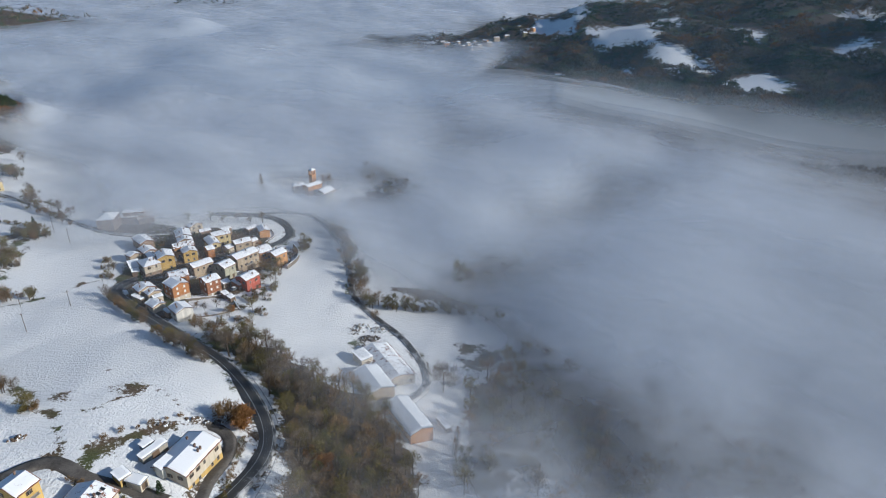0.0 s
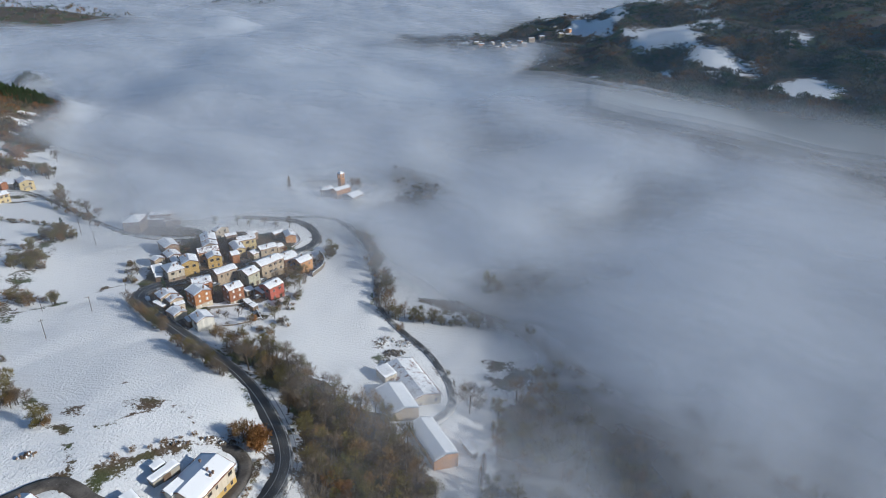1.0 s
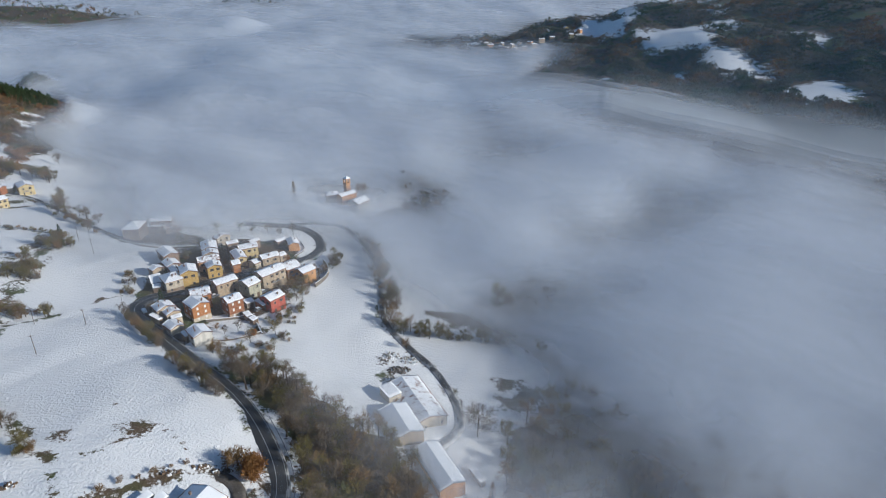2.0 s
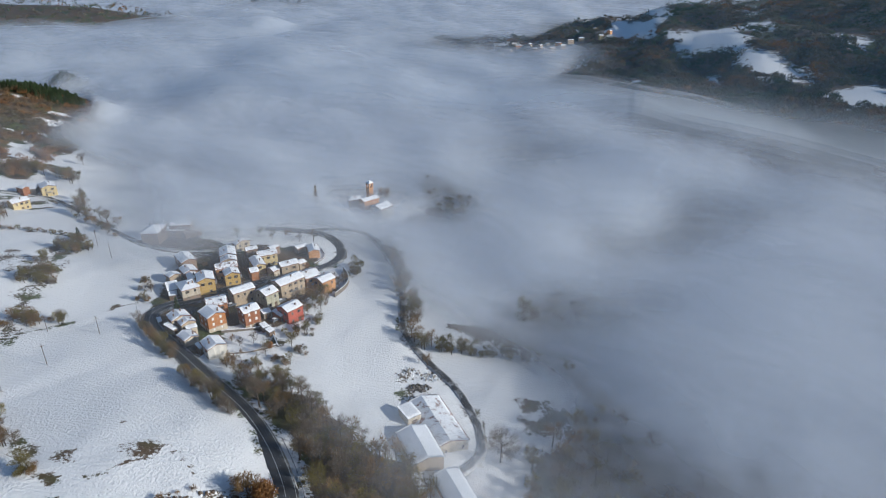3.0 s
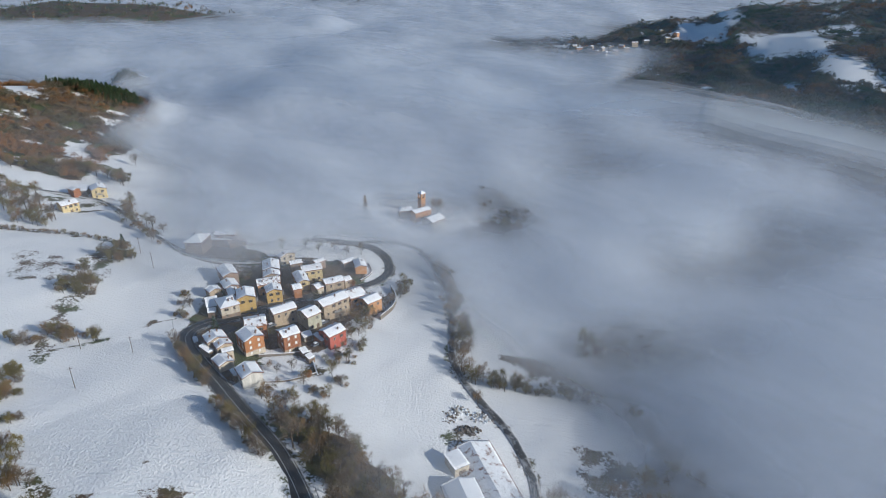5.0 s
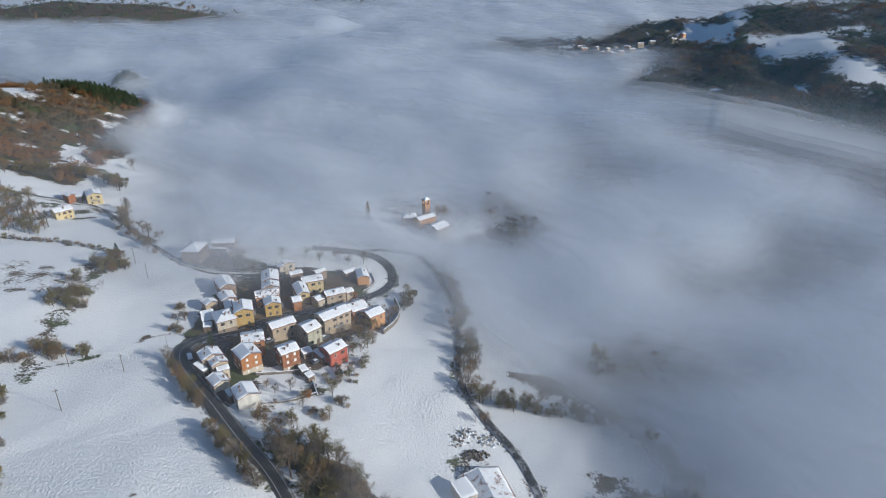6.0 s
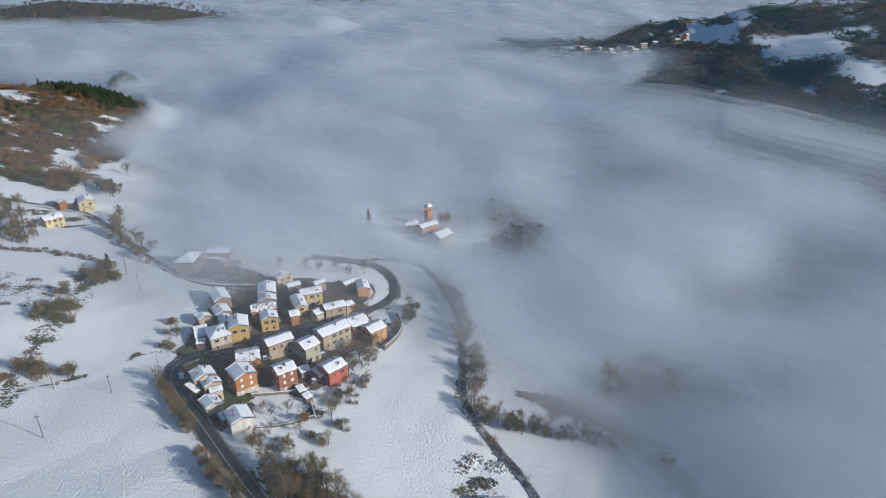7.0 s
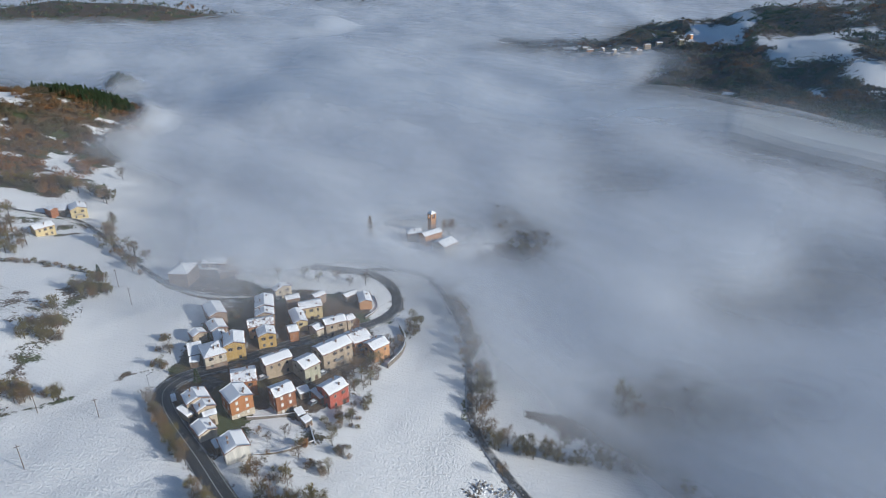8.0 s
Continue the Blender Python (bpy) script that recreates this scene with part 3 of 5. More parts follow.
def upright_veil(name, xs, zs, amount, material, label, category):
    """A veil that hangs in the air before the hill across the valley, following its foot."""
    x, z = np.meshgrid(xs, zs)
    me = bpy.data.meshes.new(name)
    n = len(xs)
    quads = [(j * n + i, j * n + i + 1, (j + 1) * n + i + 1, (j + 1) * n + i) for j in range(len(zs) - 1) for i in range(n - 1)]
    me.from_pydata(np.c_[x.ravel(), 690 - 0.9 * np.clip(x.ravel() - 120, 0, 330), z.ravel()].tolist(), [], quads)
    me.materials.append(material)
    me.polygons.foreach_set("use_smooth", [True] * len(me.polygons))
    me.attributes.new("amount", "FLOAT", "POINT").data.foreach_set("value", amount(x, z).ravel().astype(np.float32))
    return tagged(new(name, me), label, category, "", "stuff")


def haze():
    """An added see-through sheet whose blue colour stands in for the air between the village and the far hills."""
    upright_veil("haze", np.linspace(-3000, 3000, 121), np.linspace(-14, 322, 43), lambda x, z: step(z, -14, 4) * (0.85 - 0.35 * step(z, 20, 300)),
                 fog("haze_tint", 0.0, 0.10, (0.36, 0.56, 0.80)), "faint blue-tinted sheet standing in for haze before the far hills", "haze")


def rising_mist():
    """Mist that climbs from the bank towards the hill and thins out upwards."""
    def amount(x, z):
        return 0.85 * step(z + 5.0 * waves(x, 2 * z, 130, 4.0), 50, 6) * step(x, -120, 60) * step(x, 470, 400)
    ob = upright_veil("rising_mist", np.linspace(-120, 470, 100), np.linspace(-16, 64, 41), amount, fog("rising_droplets", 0.9, 0.42), "soft mist rising along the foot of the hill", "mist")
    ob.location = (0, -8, 0)


rising_mist()


def thin_air():
    """The faint veil over the whole valley, high above the houses."""
    def amount(x, y):
        return 0.5 * step(y, 90, 240) * step(y, 560, 400) * step(44.0 - ground_at(x, y), 0.0, 30.0)
    made = sheet("thin_haze", axis(-4600, -440, 440, 4600, 60.0, 1.1), axis(-900, 60, 900, 4900, 60.0, 1.1), lambda x, y: 44.0 + 0.0 * x, fog("thin_air", 0.0, 0.25), amount=amount)
    tagged(made, "faint veil of haze over the valley", "haze", "", "stuff")


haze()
thin_air()

# ---- kinds of things ----
def window_mesh(w, hh):
    fr = Shape()
    fr.box(-w / 2 - 0.09, -0.07, -0.09, w / 2 + 0.09, 0.0, 0.0).box(-w / 2 - 0.09, -0.07, hh, w / 2 + 0.09, 0.0, hh + 0.09)
    fr.box(-w / 2 - 0.09, -0.06, 0, -w / 2, 0.0, hh).box(w / 2, -0.06, 0, w / 2 + 0.09, 0.0, hh).box(-0.035, -0.05, 0, 0.035, 0.0, hh)
    return fr.mesh("window", FRAME), Shape().box(-w / 2, -0.035, 0, w / 2, 0.0, hh).mesh("pane", GLASS)


WINDOW, PANE = window_mesh(0.80, 1.2)
SHUTTER = {}
for key, mat in (("dark", DARK), ("pale", PALE)):
    s = Shape()
    for i in range(6):
        s.box(0.02, -0.075, 0.03 + i * 0.19, 0.36, -0.03, 0.20 + i * 0.19)
    SHUTTER[key] = s.box(0, -0.09, 0, 0.05, -0.02, 1.2).box(0.34, -0.09, 0, 0.40, -0.02, 1.2).mesh("shutter", mat)
DOOR = Shape().box(-0.55, -0.06, 0, 0.55, 0, 2.1).box(-0.65, -0.09, 0, -0.55, 0, 2.2).box(0.55, -0.09, 0, 0.65, 0, 2.2).box(-0.65, -0.09, 2.1, 0.65, 0, 2.2).mesh("door", TIMBER)


def chimney_shape(z0, z1):
    s = Shape().box(-0.24, -0.2, z0, 0.24, 0.2, z1).box(-0.32, -0.28, z1, 0.32, 0.28, z1 + 0.08)
    return s.box(-0.22, -0.18, z1 + 0.08, -0.14, 0.18, z1 + 0.26).box(0.14, -0.18, z1 + 0.08, 0.22, 0.18, z1 + 0.26).box(-0.32, -0.28, z1 + 0.26, 0.32, 0.28, z1 + 0.34)


def snow_slab(rng, x0, x1, y0, z0, y1, z1, thick):
    """Snow on one slope from the eave (y0, z0) to the ridge (y1, z1), with an uneven lower edge and soft lumps."""
    nx, ny = max(4, int((x1 - x0) / 0.9)), 5
    s = Shape()
    top, low = [], []
    for j in range(ny + 1):
        for i in range(nx + 1):
            u, v = i / nx, j / ny
            drop = 0.28 * rng.random() if j == 0 else 0.0
            v = v + drop / max(0.5, abs(y1 - y0)) * (1 if j == 0 else 0)
            px = x0 + (x1 - x0) * u + (0.12 * rng.random() * (1 if i == 0 else -1) if i in (0, nx) else 0)
            py, pz = y0 + (y1 - y0) * v, z0 + (z1 - z0) * v
            rim = 0.35 if (j == 0 or i in (0, nx)) else 1.0
            low.append((px, py, pz + 0.004))
            top.append((px, py, pz + thick * rim * (0.75 + 0.5 * rng.random())))
    s.v = low + top
    m = (nx + 1) * (ny + 1)
    for j in range(ny):
        for i in range(nx):
            a = j * (nx + 1) + i
            q = (m + a, m + a + 1, m + a + nx + 2, m + a + nx + 1)
            s.f.append(q if y1 > y0 else q[::-1])
    rim = [i for i in range(nx + 1)]
    for a, b in zip(rim[:-1], rim[1:]):
        s.f.append((a, b, m + b, m + a) if y1 > y0 else (m + a, m + b, b, a))
    for i in (0, nx):
        for j in range(ny):
            a, b = j * (nx + 1) + i, (j + 1) * (nx + 1) + i
            s.f.append((a, b, m + b, m + a))
    return s


HOUSE_SEED = [11]


def house(x, y, eave, length, span, turn, wall, label, storeys=2, roof="full", pitch=0.36, chimneys=2, shutters="dark",
          base="", category="house", windows=True, name="house", hip=0.0, group="", blank_ends=False, tiles=None, balcony=False, skylights=0, blind=1.0):
    """A house: its ridge runs along its own x axis. eave: height of the eaves above the sea of the plan."""
    HOUSE_SEED[0] += 1
    rng = random.Random(HOUSE_SEED[0])
    c, s_ = math.cos(radians(turn)), math.sin(radians(turn))
    hx, hy = length / 2, span / 2
    corners = [(x + c * a * hx - s_ * b * hy, y + s_ * a * hx + c * b * hy) for a in (-1, 1) for b in (-1, 1)]
    floor_z = min(h(*p) for p in corners)
    ob = thing(name, pose(x, y, floor_z, 0, 0, turn), label, category, group)
    e, r = eave - floor_z, eave - floor_z + hy * pitch
    body = Shape()
    z0 = -1.6
    ring = [(-hx, -hy), (hx, -hy), (hx, hy), (-hx, hy)]
    for i in range(4):
        a, b = ring[i], ring[(i + 1) % 4]
        if i in (1, 3) and not hip:
            body.face((*a, z0), (*b, z0), (*b, e), (a[0], 0, r), (*a, e))
        else:
            body.face((*a, z0), (*b, z0), (*b, e), (*a, e))
    part("wall", body, WALLS[wall], ob)
    if base:
        band = Shape()
        o = 0.05
        band.box(-hx - o, -hy - o, z0, hx + o, hy + o, min(2.2, e * 0.36))
        part("base_course", band, WALLS[base], ob, "paler ground-floor wall")
    # roof: two slabs, or four where it is hipped, with boards under the eaves
    o, th = 0.45, 0.16
    dz = -o * pitch
    slab = Shape()
    inset = hip * hy
    for sg in (-1, 1):
        low = [(-hx - o, sg * (hy + o), e + dz), (hx + o, sg * (hy + o), e + dz), (hx + o - inset, 0, r), (-hx - o + inset, 0, r)]
        slab.solid(low, [(p[0], p[1], p[2] + th) for p in low])
        if hip:
            low = [(sg * (hx + o), -hy - o, e + dz), (sg * (hx + o), hy + o, e + dz), (sg * (hx + o - inset), 0, r)]
            slab.solid(low, [(p[0], p[1], p[2] + th) for p in low])
    tile = part("roof", slab, tiles or TILE, ob)
    for sg in (-1, 1):
        if hip:
            sn = Shape()
            t1 = th + 0.10
            sn.face((-hx - o + .1, sg * (hy + o - .1), e + dz + t1), (hx + o - .1, sg * (hy + o - .1), e + dz + t1), (hx + o - inset, 0, r + t1), (-hx - o + inset, 0, r + t1))
            sn.face((sg * (hx + o - .1), -hy - o + .1, e + dz + t1), (sg * (hx + o - .1), hy + o - .1, e + dz + t1), (sg * (hx + o - inset), 0, r + t1))
            sn.face((-hx - o + .1, sg * (hy + o - .1), e + dz + t1), (hx + o - .1, sg * (hy + o - .1), e + dz + t1), (hx + o - .1, sg * (hy + o - .1), e + dz + th), (-hx - o + .1, sg * (hy + o - .1), e + dz + th))
        else:
            sn = snow_slab(rng, -hx - o + 0.08, hx + o - 0.08, sg * (hy + o - 0.1), e + dz + th, 0.0, r + th, 0.12)
        part("roof_snow", sn, SNOW[roof], tile, "white snow lying on the tiles", smooth=not hip)
    for i in range(chimneys):
        cx, cy = (rng.random() - 0.5) * 1.3 * hx, (0.25 + 0.35 * rng.random()) * hy * (1 if rng.random() < 0.5 else -1)
        zz = r - abs(cy) * pitch
        part("chimney", chimney_shape(zz - 0.3, zz + 0.6 + 0.4 * rng.random()), BRICK, ob, "small brick chimney with a cap", at=Matrix.Translation((cx, cy, 0)))
    for i in range(skylights):
        cx, cy = (i - (skylights - 1) / 2) * length / (skylights + 0.6), -0.5 * hy
        m = Matrix.Translation((cx, cy, r - abs(cy) * pitch + th + 0.17)) @ pose(0, 0, 0, math.degrees(math.atan(pitch)), 0, 0)
        sky_w = part("skylight", Shape().box(-0.45, -0.6, -0.1, 0.45, 0.6, 0.06), METAL, ob, "roof window free of snow", at=m)
        part("pane", Shape().box(-0.38, -0.52, 0.06, 0.38, 0.52, 0.08), GLASS, sky_w)
    if balcony:
        ang = max((-90, 0, 90, 180), key=lambda a: math.cos(radians(turn + a)) * to_sun.x + math.sin(radians(turn + a)) * to_sun.y)
        off, run = (hy, length) if ang in (-90, 90) else (hx, span)
        w = min(1.8, run * 0.35)
        s = Shape().box(-w, -off - 1.1, -0.12, w, -off - 0.002, 0.05)
        bal = part("balcony", s, CONCRETE, ob, "small concrete balcony", at=pose(0, 0, e * 0.5, 0, 0, ang + 90))
        rail = Shape().box(-w, -off - 1.1, 0.95, w, -off - 1.05, 1.0)
        for i in range(13):
            px = -w + 0.03 + (2 * w - 0.06) * i / 12
            rail.box(px - 0.02, -off - 1.09, 0.05, px + 0.02, -off - 1.06, 0.95)
        part("railing", rail, METAL, bal, "thin metal railing")
    if windows:
        for side in range(4):
            ang = (-90, 0, 90, 180)[side]
            wn = (math.cos(radians(turn + ang)), math.sin(radians(turn + ang)))
            if wn[1] > 0.55 or (blank_ends and side in (1, 3)):
                continue
            run, off = (length, hy) if side in (0, 2) else (span, hx)
            cols = max(1, int((run - 0.6) / 2.7))
            rows_ = max(1, storeys)
            top = e
            lift = top / rows_
            for j in range(rows_):
                for i in range(cols):
                    if rng.random() < (0.10 if j else 0.30) * blind:
                        continue
                    px = (i - (cols - 1) / 2) * (run - 1.0) / cols
                    m = pose(0, 0, 0, 0, 0, ang + 90) @ Matrix.Translation((px, -off - 0.001 - (0.05 if base and j == 0 else 0), 0))
                    if j == 0 and i == cols // 2 and side in (0, 2):
                        part("door", DOOR, TIMBER, ob, "wooden house door", at=m @ Matrix.Translation((0, 0, 0.05)))
                        continue
                    w = part("window", WINDOW, FRAME, ob, at=m @ Matrix.Translation((0, 0, j * lift + lift * 0.36)))
                    part("pane", PANE, GLASS, w)
                    if shutters == "pale":
                        part("shutter", SHUTTER["pale"], PALE, w, "closed pale shutter")
                        part("shutter", SHUTTER["pale"], PALE, w, "closed pale shutter", at=Matrix.Translation((-0.40, 0, 0)))
                    elif shutters == "dark" and j > 0 and rng.random() < 0.6:
                        part("shutter", SHUTTER["dark"], DARK, w, "brown wooden shutter", at=Matrix.Translation((0.42, 0, 0)))
                        part("shutter", SHUTTER["dark"], DARK, w, "brown wooden shutter", at=Matrix.Translation((-0.82, 0, 0)))
    return ob


def shed(x, y, turn, length, span, high, wall, label, fall=0.18, category="shed", name="shed", roof="full"):
    """A lean-to or garage with one roof slope that falls towards its own -y side."""
    HOUSE_SEED[0] += 1
    rng = random.Random(HOUSE_SEED[0])
    z = h(x, y)
    ob = thing(name, pose(x, y, z, 0, 0, turn), label, category)
    hx, hy, d = length / 2, span / 2, span * fall / 2
    body = Shape().solid([(-hx, -hy, -1.5), (hx, -hy, -1.5), (hx, hy, -1.5), (-hx, hy, -1.5)], [(-hx, -hy, high - d), (hx, -hy, high - d), (hx, hy, high + d), (-hx, hy, high + d)])
    part("wall", body, WALLS[wall], ob)
    o = 0.3
    low = [(-hx - o, -hy - o, high - d - o * fall), (hx + o, -hy - o, high - d - o * fall), (hx + o, hy + o, high + d + o * fall), (-hx - o, hy + o, high + d + o * fall)]
    r = part("roof", Shape().solid(low, [(p[0], p[1], p[2] + 0.12) for p in low]), METAL, ob)
    sn = snow_slab(rng, -hx - o + 0.05, hx + o - 0.05, -hy - o + 0.05, high - d - o * fall + 0.12, hy + o - 0.05, high + d + o * fall + 0.12, 0.16)
    part("roof_snow", sn, SNOW[roof], r, "white snow lying on the roof", smooth=True)
    part("door", Shape().box(-min(1.2, hx * 0.7), -0.06, 0, min(1.2, hx * 0.7), 0, min(2.1, high * 0.8)).mesh("door", TIMBER), TIMBER, ob, "wooden shed door", at=Matrix.Translation((0, -hy - 0.002, 0.0)))
    return ob


# ---- trees ----
def tree_meshes(kind, seed, tall, wide, twigs, first=0.3, crown="grey", leaf=0.0, cone=0.0):
    """Trunk with limbs, and a crown of fine twigs or leaves with an uneven outline."""
    rng = random.Random(seed)
    wood = Shape()
    lean = (rng.uniform(-0.05, 0.05) * tall, rng.uniform(-0.05, 0.05) * tall)
    fork = (lean[0] * 0.5, lean[1] * 0.5, tall * 0.45)
    r0 = 0.03 * tall
    wood.rod((0, 0, -0.8), fork, r0, r0 * 0.62, 6)
    wood.rod(fork, (*lean, tall * 0.93), r0 * 0.62, 0.03, 5)
    tips = []
    limbs = 9 if not cone else 5
    for i in range(limbs):
        z = tall * (first + (0.80 - first) * (i + rng.random()) / limbs)
        a = 2.4 * i + rng.random()
        reach = wide * (0.55 + 0.5 * rng.random()) * (1.05 - 0.55 * abs(z / tall - 0.45))
        b = (lean[0] + reach * math.cos(a), lean[1] + reach * math.sin(a), min(tall * 0.98, z + reach * (0.5 + 0.4 * rng.random())))
        wood.rod((lean[0] * z / tall, lean[1] * z / tall, z), b, r0 * 0.34, 0.03, 4)
        tips.append(b)
        for _ in range(2):
            t = rng.uniform(0.4, 0.9)
            q = [lean[0] * z / tall * (1 - t) + b[0] * t, lean[1] * z / tall * (1 - t) + b[1] * t, z * (1 - t) + b[2] * t]
            e = [q[0] + rng.uniform(-1, 1) * wide * 0.4, q[1] + rng.uniform(-1, 1) * wide * 0.4, min(tall, q[2] + rng.uniform(0.2, 1) * wide * 0.4)]
            wood.rod(q, e, r0 * 0.16, 0.02, 3)
            tips.append(e)
    cr = Shape()
    for i in range(twigs):
        if cone:
            z = tall * (0.08 + 0.92 * rng.random() ** 1.25)
            rr = wide * cone_profile(z / tall, cone) * (0.35 + 0.65 * rng.random())
            a = rng.uniform(0, 6.2832)
            p = Vector((rr * math.cos(a), rr * math.sin(a), z))
            d = Vector((math.cos(a), math.sin(a), rng.uniform(-0.5, 0.6) if cone < 1.5 else 1.6)).normalized()
        else:
            q = tips[rng.randrange(len(tips))]
            p = Vector(q) + Vector((rng.gauss(0, 1), rng.gauss(0, 1), rng.gauss(0, 0.9))) * wide * 0.20
            d = (p - Vector((0, 0, tall * 0.35)) + Vector((rng.gauss(0, 1), rng.gauss(0, 1), rng.gauss(0, 1))) * wide * 0.45).normalized()
        length = (0.45 + 0.75 * rng.random()) * (1.0 if not leaf else 0.55)
        across = d.cross(Vector((rng.gauss(0, 1), rng.gauss(0, 1), rng.gauss(0, 1)))).normalized() * (0.035 + 0.04 * rng.random() + leaf * rng.random())
        cr.face(p - across, p + across, p + d * length)
        if not leaf:
            m = p + d * length * 0.45
            side = (d + across.normalized() * rng.choice((-0.8, 0.8))).normalized()
            cr.face(m - d * 0.03, m + d * 0.05, m + side * length * 0.55)
    return wood.mesh("trunk", BARK), cr.mesh("crown", CROWNS[crown])


def cone_profile(u, cone):
    return (1 - u) ** 0.8 + 0.03 if cone < 1.5 else max(0.05, math.sin(min(1.0, u * 1.05) * 3.0) ** 0.7)


TREES = {
    "tall_bare_tree": [tree_meshes("bare", 40 + i, 9.5 + i, 3.0, 700, 0.35, ("brown", "olive", "grey")[i]) for i in range(3)],
    "bare_tree": [tree_meshes("bare", 50 + i, 6.5 + 0.6 * i, 2.5, 560, 0.22, ("brown", "grey", "olive")[i]) for i in range(3)],
    "ivy_tree": [tree_meshes("ivy", 60 + i, 7.5, 2.2, 900, 0.18, "olive", 0.13) for i in range(2)],
    "oak_tree": [tree_meshes("oak", 70 + i, 6.4, 2.9, 5600, 0.08, "rust", 0.15) for i in range(2)],
    "streamside_tree": [tree_meshes("bare", 150 + i, 6.8 + 0.5 * i, 2.6, 560, 0.15, ("grey", "brown", "olive")[i]) for i in range(3)],
    "shrub": [tree_meshes("shrub", 80 + i, 2.8, 1.8, 700, 0.05, ("brown", "grey", "olive")[i], 0.03) for i in range(3)],
    "fir_tree": [tree_meshes("fir", 90 + i, 8.5, 2.0, 1500, 0.1, "conifer", 0.12, 1.0) for i in range(2)],
    "broad_tree": [tree_meshes("broad", 97, 10.0, 5.4, 2600, 0.22, "grey")],
    "poplar_tree": [tree_meshes("poplar", 95, 15.0, 1.5, 1500, 0.1, "brown", 0.05, 2.0)],
}
TREES["garden_bush"] = TREES["field_bush"] = TREES["shrub"]
TREE_LABEL = {
    "garden_bush": "low leafless brown bush in a village garden", "field_bush": "leafless brown bush at the edge of a snowy field",
    "streamside_tree": "leafless grey-brown tree in the mist beside the water",
    "tall_bare_tree": "tall leafless grey-brown tree with fine twigs", "bare_tree": "leafless brown tree with a dense twiggy crown",
    "ivy_tree": "olive-green ivy-clad tree with a dense crown", "oak_tree": "oak that keeps its rust-brown winter leaves",
    "shrub": "low leafless brown shrub in the snow", "fir_tree": "dark green fir tree with drooping branches", "broad_tree": "large leafless tree with a broad spreading crown", "poplar_tree": "tall narrow leafless poplar",
}


def tree(kind, x, y, size=1.0, variant=None, group="", label=""):
    rng = random.Random(int(x * 131 + y * 17))
    meshes = TREES[kind][(variant if variant is not None else rng.randrange(99)) % len(TREES[kind])]
    ob = thing(kind, pose(x, y, h(x, y) - 0.15, 0, 0, rng.uniform(0, 360)), label or TREE_LABEL[kind], "shrub" if kind in ("shrub", "garden_bush", "field_bush") else "tree", group)
    ob.scale = (size, size, size * rng.uniform(0.9, 1.1))
    part("trunk", meshes[0], BARK, ob)
    part("crown", meshes[1], BARK, ob)
    return ob

# ---- houses of the village, the farm and the hamlet ----
house(-108.9, 227.4, 10.8, 7.6, 7.1, 135, "white", "white plastered gabled house with a snowy roof beside the road", storeys=2, chimneys=2, blank_ends=True)
house(-118.8, 248.0, 11.6, 8.2, 7.6, 140, "orange", "tall orange plastered house with white shutters and snowy roof", storeys=3, shutters="pale", base="cream")
house(-122.1, 258.9, 10.6, 7.9, 8.8, 32, "orange", "orange-brown house with half-thawed snow on its tiles", roof="thin", pitch=0.3)
house(-105.9, 254.0, 10.8, 6.7, 7.0, 47, "brick", "brown-red house with white shutters and a beige ground floor", storeys=3, shutters="pale", base="beige")
house(-91.7, 263.3, 7.4, 7.8, 7.3, 57, "red", "red plastered house with dark windows and a snowy roof", storeys=2, blind=0.0)
house(-116.7, 272.4, 9.7, 9.8, 6.3, 47, "beige", "long beige plastered house with few windows and snowy roof", storeys=2, shutters="")
house(-105.7, 273.7, 8.5, 6.4, 8.1, 56, "green", "pale grey-green plastered house with a snowy roof", storeys=2, chimneys=1, shutters="")
house(-100.2, 285.8, 8.5, 12.8, 7.7, 54, "beige", "long three-storey beige house with rows of small windows", storeys=3, balcony=True)
house(-95.0, 299.3, 4.9, 7.6, 9.7, 48, "peach", "peach plastered house under thin snow on ribbed tiles", storeys=2, roof="thin", balcony=True)
house(-86.3, 296.2, 4.5, 7.5, 7.1, 55, "peach", "peach-orange house at the end of the row above the bank", storeys=2, chimneys=1)
house(-107.7, 307.4, 6.0, 8.7, 6.0, 39, "beige", "beige row house with three rows of windows and snowy roof", storeys=2)
house(-103.5, 313.3, 4.1, 3.6, 4.7, 51, "beige", "narrow beige row house joined to a taller neighbour", storeys=2, chimneys=1)
house(-122.0, 316.5, 6.7, 9.3, 6.8, 33, "pale_yellow", "pale yellow house with patchy snow on its roof", storeys=2, roof="thin")
house(-123.1, 306.5, 6.4, 11.1, 5.6, 125, "pale_yellow", "pale yellow gabled house with a snowy roof", storeys=2, chimneys=1)
house(-120.7, 295.8, 7.2, 3.5, 5.8, 37, "orange", "small orange house with a snowy roof", storeys=1, chimneys=0)
house(-113.6, 302.7, 4.7, 3.5, 5.4, 57, "cream", "low outbuilding with a snowy roof between houses", storeys=1, chimneys=0, windows=False)
house(-104.2, 336.3, 1.2, 8.8, 5.6, 116, "peach", "peach gabled house near the bend of the street", storeys=2, chimneys=1)
house(-112.0, 339.1, 0.8, 6.5, 4.0, 53, "stone", "low stone garage with a snowy roof", storeys=1, chimneys=0, windows=False)
house(-124.0, 330.7, 3.6, 5.4, 4.0, 55, "stone", "small stone barn with a snowy roof", storeys=1, chimneys=0, windows=False)
house(-140.4, 328.2, 6.8, 3.9, 8.0, 145, "cream", "cream house with a snowy roof at the back of the village", storeys=2, chimneys=1)
house(-132.0, 321.0, 6.6, 5.5, 4.3, 39, "stone", "old stone house with a shaded snowy roof", storeys=1, chimneys=1)
